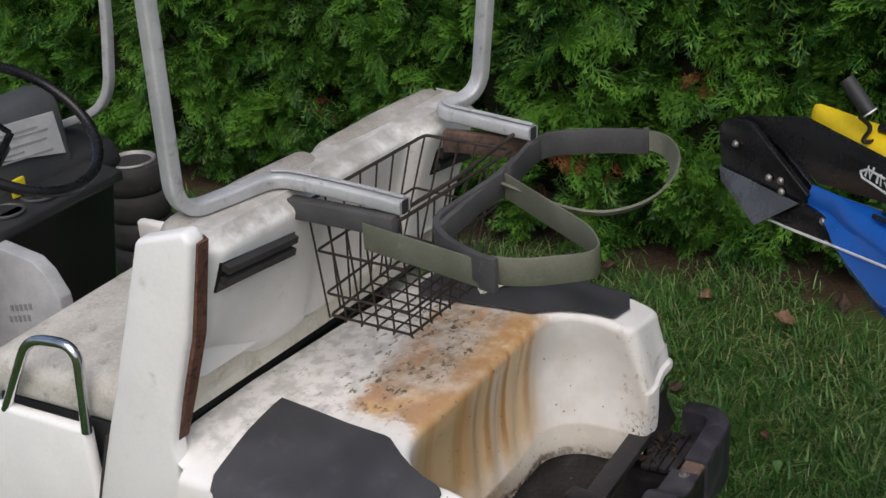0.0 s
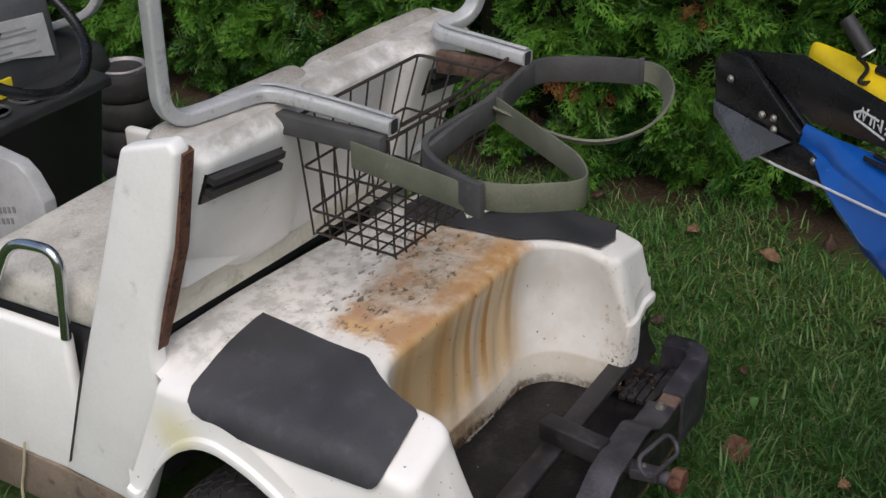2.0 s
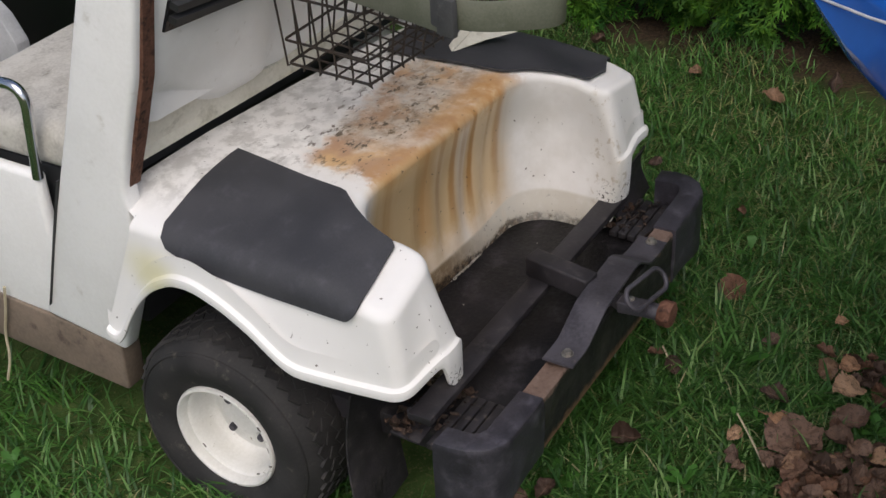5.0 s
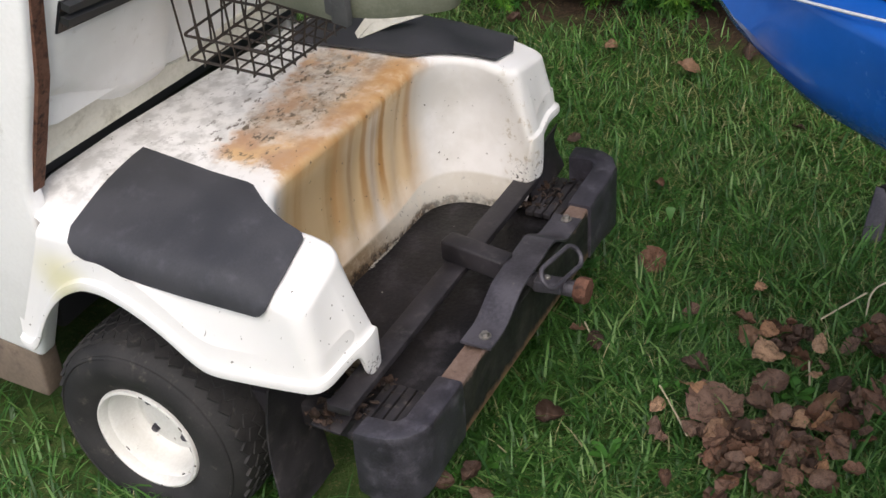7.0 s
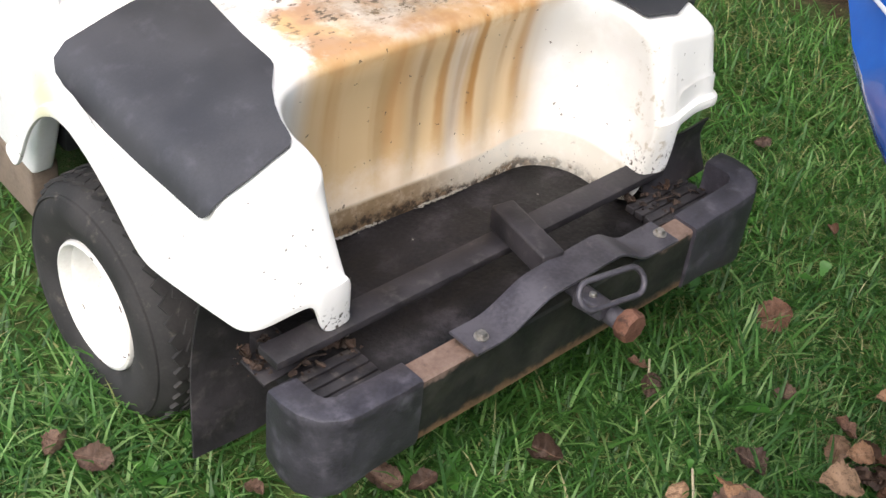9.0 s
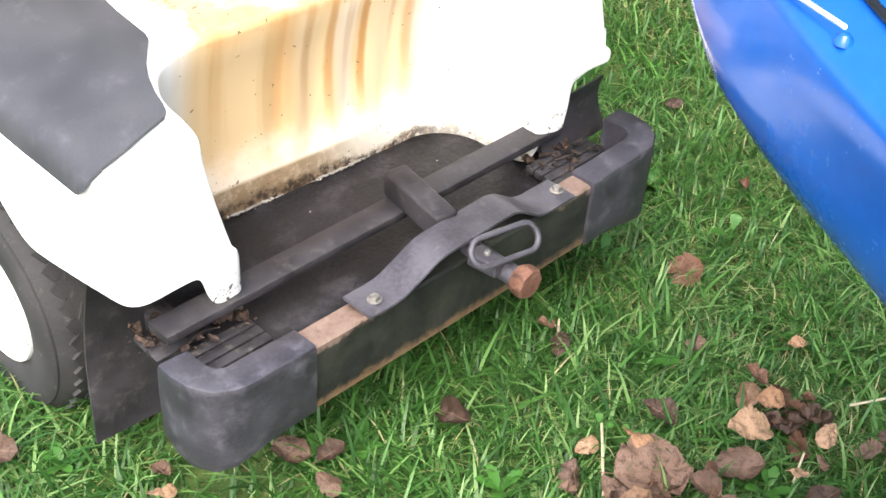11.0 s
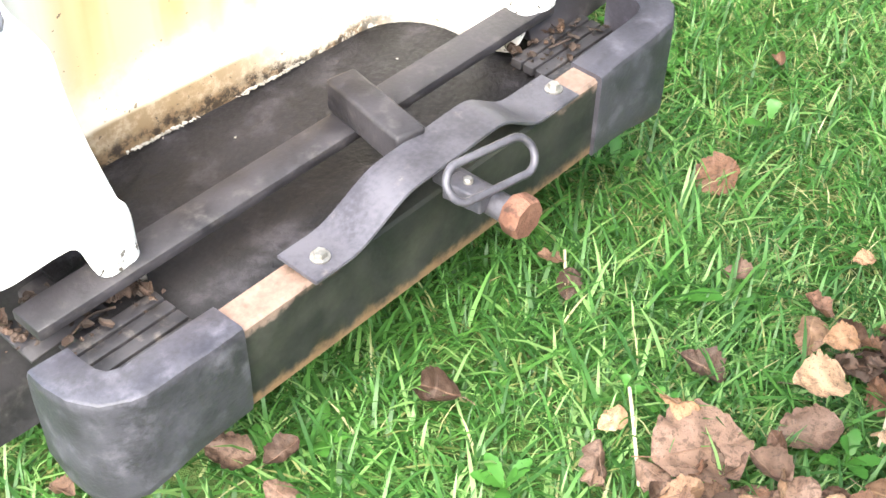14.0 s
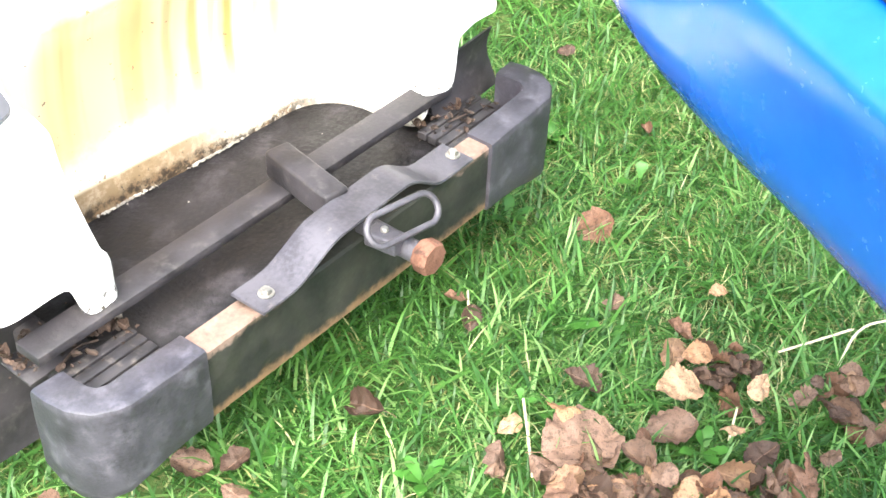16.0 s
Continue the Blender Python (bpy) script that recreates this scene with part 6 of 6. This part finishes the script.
def trunk_mesh():
    bm = bmesh.new()
    rings(bm, [[(r * math.cos(2 * math.pi * k / 9) + 0.01 * math.sin(z * 5), r * math.sin(2 * math.pi * k / 9), z) for k in range(9)] for z, r in ((-0.05, 0.06), (0.1, 0.045), (0.8, 0.040), (2.0, 0.028), (3.6, 0.008))])
    for k in range(26):
        a, z = k * 2.4, 0.25 + 0.08 * k
        l = 0.36 - 0.004 * k
        sweep(bm, [(0, 0, z), (l * 0.5 * math.cos(a), l * 0.5 * math.sin(a), z + 0.06), (l * math.cos(a), l * math.sin(a), z + 0.18)], circle(0.008, 5))
    return finish(bm, "trunk", M["bark"])


# a solid dark lump stands for the shade deep between the sprays
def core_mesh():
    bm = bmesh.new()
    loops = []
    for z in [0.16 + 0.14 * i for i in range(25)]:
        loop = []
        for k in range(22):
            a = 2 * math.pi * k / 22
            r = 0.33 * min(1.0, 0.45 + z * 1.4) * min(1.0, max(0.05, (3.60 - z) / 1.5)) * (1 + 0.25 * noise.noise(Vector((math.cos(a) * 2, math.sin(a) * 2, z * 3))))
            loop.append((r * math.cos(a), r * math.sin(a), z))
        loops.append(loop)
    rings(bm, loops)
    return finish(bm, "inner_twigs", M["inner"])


TRUNK, CORE = trunk_mesh(), core_mesh()
for k in range(12):
    y = -1.9 + 0.60 * k
    x = 2.22 + 0.05 * math.sin(k * 2.1) + 0.02 * (y - 1)
    tree = thing("arborvitae", (x, y, -0.10), "dense green arborvitae with feathery sprays, one of a clipped hedge row", "tree", "hedge row")
    turn = Matrix.Translation((x, y, -0.10)) @ Matrix.Rotation(0.5 * math.sin(k * 1.9), 4, "Z") @ Matrix.Scale(0.95 + 0.08 * math.sin(k * 1.7), 4)
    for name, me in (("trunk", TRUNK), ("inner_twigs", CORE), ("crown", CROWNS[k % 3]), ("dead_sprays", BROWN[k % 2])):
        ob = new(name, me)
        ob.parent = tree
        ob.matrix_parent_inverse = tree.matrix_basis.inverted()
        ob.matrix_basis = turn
        if name in ("crown", "dead_sprays"):
            tagged(ob, kind="stuff")


# ---------- grass ----------
def lawn(name, x0, x1, y0, y1, per_m2, seed, longest=0.085, broad=0.0040, skip=None, lie=0.55, material="grass"):
    g = np.random.default_rng(seed)
    n = int((x1 - x0) * (y1 - y0) * per_m2)
    x, y = g.uniform(x0, x1, n), g.uniform(y0, y1, n)
    tuft = np.array([noise.noise(Vector((a * 3.1, b * 3.1, 5.0))) for a, b in zip(x, y)])
    keep = g.uniform(0, 1, n) < np.clip(0.75 + 0.6 * tuft, 0.15, 1.0)
    keep &= g.uniform(0, 1, n) < np.clip((1.86 - x + 0.25 * tuft) / 0.25, 0.03, 1.0)
    if skip is not None:
        keep &= ~((x > skip[0]) & (x < skip[1]) & (y > skip[2]) & (y < skip[3]))
    x, y, tuft = x[keep], y[keep], tuft[keep]
    n = len(x)
    z = np.array([ground_height(a, b) for a, b in zip(x, y)]) - 0.004
    size = g.uniform(0.45, 1.0, (n, 1)) * longest * np.clip(1.0 + 0.5 * tuft, 0.6, 1.5)[:, None]
    az = g.uniform(0, 2 * np.pi, n)
    lean = np.clip(np.abs(g.normal(lie, 0.25 + 0.45 * lie, (n, 1))), 0.05, 3.5)
    d = np.stack([np.cos(az), np.sin(az), np.zeros(n)], -1)
    upv = np.array([0, 0, 1.0])
    grow = unit(upv + d * lean)
    side = np.stack([-np.sin(az), np.cos(az), np.zeros(n)], -1)
    bend = unit(np.cross(side, grow)) * -1
    w = g.uniform(0.6, 1.25, (n, 1)) * broad
    ax = np.stack([side * w, grow * size, (d * 0.8 - upv * 0.35) * size], 1)
    pts = np.array([(-0.5, 0, 0), (0.5, 0, 0), (-0.48, 0.45, 0.06), (0.48, 0.45, 0.06), (-0.32, 0.8, 0.24), (0.32, 0.8, 0.24), (0, 1.0, 0.5)])
    tris = np.array([(0, 1, 3), (0, 3, 2), (2, 3, 5), (2, 5, 4), (4, 5, 6)])
    me = scatter(pts, tris, (np.stack([x, y, z], -1), ax), name, M[material])
    return tagged(new(name, me), "lush green lawn grass of uneven length" if material == "grass" else "pale dry grass blades among the green", "grass", kind="stuff")


UNDER = (-0.40, 0.36, 0.12, 2.2)
lawn("grass", -1.0, 1.3, -1.0, 0.7, 8000, 3, longest=0.065, broad=0.0034, skip=UNDER)
lawn("grass", -1.0, 1.3, -1.0, 0.7, 5600, 13, longest=0.105, broad=0.0058, lie=1.35, skip=UNDER)
lawn("grass", -0.25, 1.15, -0.75, 0.45, 9000, 14, longest=0.060, broad=0.0021, lie=0.9, skip=UNDER)
lawn("dry_grass", -1.0, 1.5, -1.0, 0.9, 1300, 23, longest=0.080, broad=0.0036, lie=2.0, skip=UNDER, material="thatch")
lawn("dry_grass", 0.35, 1.25, -0.60, 0.45, 7000, 24, longest=0.068, broad=0.0027, lie=1.7, material="thatch")
lawn("grass", 1.3, 2.0, -1.4, 3.6, 6500, 4, longest=0.075)
lawn("dry_grass", 1.25, 1.9, -1.0, 2.2, 1400, 25, longest=0.070, broad=0.0042, lie=1.8, material="thatch")
lawn("grass", 0.36, 1.3, 0.7, 3.6, 6500, 5, longest=0.09, lie=0.8)
lawn("grass", -1.7, -0.36, 0.7, 2.6, 6500, 6, longest=0.09, lie=0.8, broad=0.005, skip=UNDER)
lawn("grass", 0.9, 1.9, -3.0, -1.0, 4000, 8)


# ---------- fallen leaves and weeds ----------
def leaf_mesh(seed, material, curl=0.5, broad=False):
    """A dry, crumpled, lobed leaf of about unit length."""
    g = random.Random(seed)
    bm = bmesh.new()
    rows, cols = 22, 12
    grid = []
    shift = Vector((seed * 3.7, seed * 1.3, 0))
    for i in range(rows + 1):
        s = i / rows
        row = []
        for j in range(cols + 1):
            t = 2 * j / cols - 1
            lobe = 1 + (0.07 if broad else 0.03) * math.sin(i * 1.9 + seed) * (1 if abs(t) > 0.6 else 0.3) + (0.14 * noise.noise(Vector((s * 5, t * 2, seed))) + 0.10 * g.uniform(-1, 1) if abs(t) > 0.9 else 0.02 * g.uniform(-1, 1))
            half = (0.46 if broad else 0.37) * math.sin(math.pi * (0.03 + 0.955 * s ** (1.0 if broad else 0.80))) ** (0.62 if broad else 0.70) * lobe
            p = Vector((t * half, s - 0.5, 0))
            vein = abs(((s * 5.0 - abs(t) * 1.1) % 1.0) - 0.5) * 2
            fold = noise.noise(p * 1.9 + shift) * 0.16 + noise.noise(p * 4.0 + shift) * (0.07 + 0.05 * abs(curl)) + noise.noise(p * 9 + shift) * 0.035 + 0.022 * vein * min(1.0, abs(t) * 3)
            z = 0.16 * abs(t) * half + curl * (0.85 * t * t * half + 0.55 * (s - 0.45) ** 2 * (1 if s > 0.45 else 0.4)) + fold
            row.append(bm.verts.new((p.x * (1 - 0.20 * abs(curl) * t * t), p.y * (1 - 0.12 * abs(curl)), z)))
        grid.append(row)
    for a, b in zip(grid, grid[1:]):
        for j in range(len(a) - 1):
            bm.faces.new((a[j], a[j + 1], b[j + 1], b[j]))
    return finish(bm, "fallen_leaf", material)


def leaf_stalk_mesh():
    bm = bmesh.new()
    sweep(bm, [(0, -0.10, 0.012), (0, 0.44, 0.02), (0.03, 0.58, 0.03), (0.07, 0.68, 0.01)], circle(0.008, 4))
    return finish(bm, "leaf_stalk", M["leaf"])


LEAVES = [leaf_mesh(k, M["leaf"], c, k == 0) for k, c in enumerate((0.10, 0.60, -0.45, 0.35, 0.95, -0.80, 1.20))]
PALE = [leaf_mesh(k + 9, M["leaf_pale"], c) for k, c in enumerate((0.35, -0.45, 0.9))]
ROTTEN = [leaf_mesh(k + 15, M["leaf_rotten"], c) for k, c in enumerate((0.9, -0.8, 1.3))]
STALK = leaf_stalk_mesh()


def drop_leaf(x, y, size, turn, tilt=(0, 0), lift=0.035, pale=False, k=0, label="", group="fallen leaves on the grass"):
    me = (PALE if pale else LEAVES)[k % (3 if pale else 7)]
    ob = new("fallen_leaf", me)
    ob.matrix_basis = pose(x, y, ground_height(x, y) + lift, tilt[0], tilt[1], turn) @ Matrix.Scale(size, 4)
    stem = new("leaf_stalk", STALK)
    stem.parent = ob
    return tagged(ob, label or ("pale tan curled leaf on the grass" if pale else "dry brown leaf on the grass"), "leaf", group)


SINGLE = ((0.563, -0.046, 0.085, 70, 0), (0.200, -0.007, 0.05, 30, 0), (0.182, -0.054, 0.062, 120, 0), (0.181, -0.271, 0.08, 25, 0), (0.028, -0.244, 0.055, 80, 1), (-0.033, -0.271, 0.07, 150, 0), (-0.077, -0.062, 0.085, 200, 0), (0.348, -0.335, 0.08, 110, 1), (0.406, -0.312, 0.065, 20, 0), (0.549, -0.306, 0.045, 60, 1), (0.383, -0.199, 0.055, 20, 0), (0.163, -0.542, 0.085, 20, 1), (0.217, -0.622, 0.085, 140, 0), (0.084, -0.496, 0.09, 30, 1))
ROUND_ABOUT = ((-0.31, 0.07, 0.075, 30, 0), (-0.27, 0.02, 0.065, 80, 0), (-0.31, -0.02, 0.06, 10, 0), (-0.63, 0.396, 0.08, 40, 0), (-0.66, 0.45, 0.07, 100, 0), (-0.49, 0.16, 0.06, 70, 1), (-0.47, 0.19, 0.05, 20, 0),
               (1.52, 0.18, 0.10, 30, 1), (1.60, 0.45, 0.07, 80, 1), (1.05, 0.35, 0.05, 50, 0), (1.30, -0.2, 0.05, 15, 0), (0.9, 0.05, 0.045, 140, 0), (1.70, 0.05, 0.08, 100, 0), (1.65, 0.8, 0.07, 45, 0), (1.72, -0.4, 0.08, 60, 0))
for k, (x, y, size, turn, pale) in enumerate(SINGLE + ROUND_ABOUT):
    drop_leaf(x, y, size * 0.84, turn, ((k * 37) % 60 - 30, (k * 53) % 64 - 32), 0.046 if x < 0.5 else 0.040, bool(pale), k)

# three loose heaps by the tow bar: centre, spread, number of leaves
g = random.Random(5)
for cx, cy, sx, sy, count in ((0.355, -0.428, 0.028, 0.024, 26), (0.430, -0.622, 0.036, 0.036, 20), (-0.025, -0.450, 0.066, 0.078, 96), (0.18, -0.590, 0.06, 0.035, 18), (0.08, -0.540, 0.06, 0.05, 22)):
    for k in range(count):
        pale = k % 16 == 3
        drop_leaf(cx + g.gauss(0, sx), cy + g.gauss(0, sy), g.uniform(0.028, 0.064), g.uniform(0, 360), (g.gauss(0, 34), g.gauss(0, 34)), 0.036 + 0.011 * (k % 4), pale, k,
                  "pale tan curled leaf in a loose heap" if pale else "dry brown leaf in a loose heap", "heap of dry leaves")
drop_leaf(0.242, -0.399, 0.088, 60, (14, -6), 0.075, True, 0, "large pale tan leaf on a brown one", "heap of dry leaves")
drop_leaf(0.188, -0.426, 0.080, 40, (-16, 4), 0.045, False, 0, "large brown leaf in the grass", "heap of dry leaves")
drop_leaf(0.056, -0.349, 0.125, 60, (4, -6), 0.055, False, 0, "large dark brown leaf lying flat", "heap of dry leaves")
drop_leaf(0.080, -0.299, 0.060, 10, (10, 20), 0.075, True, 1, "small tan leaf on a large brown one", "heap of dry leaves")


def caught_leaf(x, y, z, size, turn, tilt, k):
    """A small dead leaf lying on the bumper's pads."""
    ob = new("fallen_leaf", ROTTEN[k % 3])
    ob.matrix_basis = pose(x, y, z, tilt[0], tilt[1], turn) @ Matrix.Scale(size, 4)
    tagged(ob, "small rotten brown leaf caught on the step pad", "leaf", "leaves caught on the step pads")


g = random.Random(77)
for k in range(42):
    side = -1 if k % 3 else 1
    x, y = (g.uniform(-0.475, -0.335), 0.0) if side < 0 else (g.uniform(0.275, 0.40), 0.0)
    y = 0.205 - 0.45 * (x + 0.475) + g.gauss(0, 0.012) if side < 0 else 0.150 + g.gauss(0, 0.016)
    caught_leaf(x, y, 0.228 + 0.004 * (k % 3), g.uniform(0.011, 0.030), g.uniform(0, 360), (g.gauss(0, 18), g.gauss(0, 18)), k)
for points in (((0.272, 0.070, 0.224), (0.300, 0.066, 0.226), (0.330, 0.058, 0.226)), ((-0.430, 0.150, 0.228), (-0.400, 0.158, 0.232), (-0.372, 0.150, 0.228)), ((0.330, 0.120, 0.226), (0.352, 0.108, 0.232), (0.372, 0.112, 0.226))):
    bm = bmesh.new()
    sweep(bm, rounded(points, 0.012, 4), circle(0.0018, 5), up=(0.1, 0.2, 1))
    solo("twig", bm, M["litter"], "short dry twig on the step pad", "twig", "twigs on the step pads")


def stalk(points):
    bm = bmesh.new()
    sweep(bm, rounded([(x, y, ground_height(x, y) + z) for x, y, z in points], 0.05, 5), circle(0.0022, 5), up=(0.2, 0.1, 1))
    solo("stalk", bm, M["straw"], "pale dry stalk lying in the grass", "stalk", "dry stalks")


stalk([(0.080, -0.230, 0.05), (0.030, -0.275, 0.045), (-0.022, -0.321, 0.035)])
stalk([(0.52, -0.545, 0.04), (0.60, -0.535, 0.07), (0.68, -0.58, 0.06)])
stalk([(0.300, -0.475, 0.05), (0.255, -0.490, 0.02)])
stalk([(0.60, -0.53, 0.06), (0.47, -0.46, 0.05)])
stalk([(0.23, -0.01, 0.05), (0.17, -0.06, 0.04)])


def weed(x, y, leaves, size, stalk=0.0):
    plant = thing("weed", (x, y, ground_height(x, y)), "young green broad-leaved weed in the lawn", "weed", "lawn weeds")
    g2 = random.Random(int(1000 * (x + y)))
    for k in range(leaves):
        a = 2.4 * k + x * 9
        bm = bmesh.new()
        rows = []
        for i in range(11):
            s = i / 10
            half = size * 0.15 * math.sin(math.pi * min(1.0, 0.05 + 0.93 * s ** 1.4)) ** 0.8 * (1.0 + 0.30 * (i % 2))
            up = stalk * (1 if k == 0 else 0.4) + size * (0.75 * s - 0.35 * s * s)
            out = size * (0.75 * s) * (0.35 if stalk and k == 0 else 1.0)
            rows.append([(x + math.cos(a) * out - math.sin(a) * half * t, y + math.sin(a) * out + math.cos(a) * half * t, ground_height(x, y) + 0.012 + up + 0.15 * half * abs(t)) for t in (-1, 0, 1)])
        rings(bm, rows, closed=False)
        part("leaf", bm, M["weed"], plant)
    if stalk:
        bm = bmesh.new()
        sweep(bm, [(x, y, ground_height(x, y)), (x, y, ground_height(x, y) + stalk + 0.014)], circle(0.002, 5), up=(0, 1, 0))
        part("stem", bm, M["weed"], plant)


for x, y, n, s, st in ((0.286, -0.160, 2, 0.085, 0.03), (0.74, -0.03, 2, 0.070, 0.03), (-0.12, -0.200, 5, 0.055, 0.02), (0.195, -0.475, 5, 0.055, 0.03), (0.084, -0.222, 3, 0.035, 0.03), (0.106, -0.262, 3, 0.035, 0.02), (0.72, 0.28, 6, 0.05, 0.0), (0.78, 0.20, 6, 0.05, 0.0), (0.70, 0.36, 6, 0.05, 0.0), (0.82, 0.33, 5, 0.05, 0.0), (-0.22, 0.02, 4, 0.06, 0.0), (-0.28, 0.06, 5, 0.05, 0.0),
                       (-0.56, 0.33, 5, 0.05, 0.0), (0.50, 0.10, 4, 0.06, 0.0), (0.62, 0.45, 6, 0.06, 0.0), (0.66, 0.60, 6, 0.06, 0.0), (-0.75, 0.95, 5, 0.06, 0.0), (-0.65, 1.05, 5, 0.05, 0.0), (0.95, -0.62, 6, 0.07, 0.02)):
    weed(x, y, n, s, st)
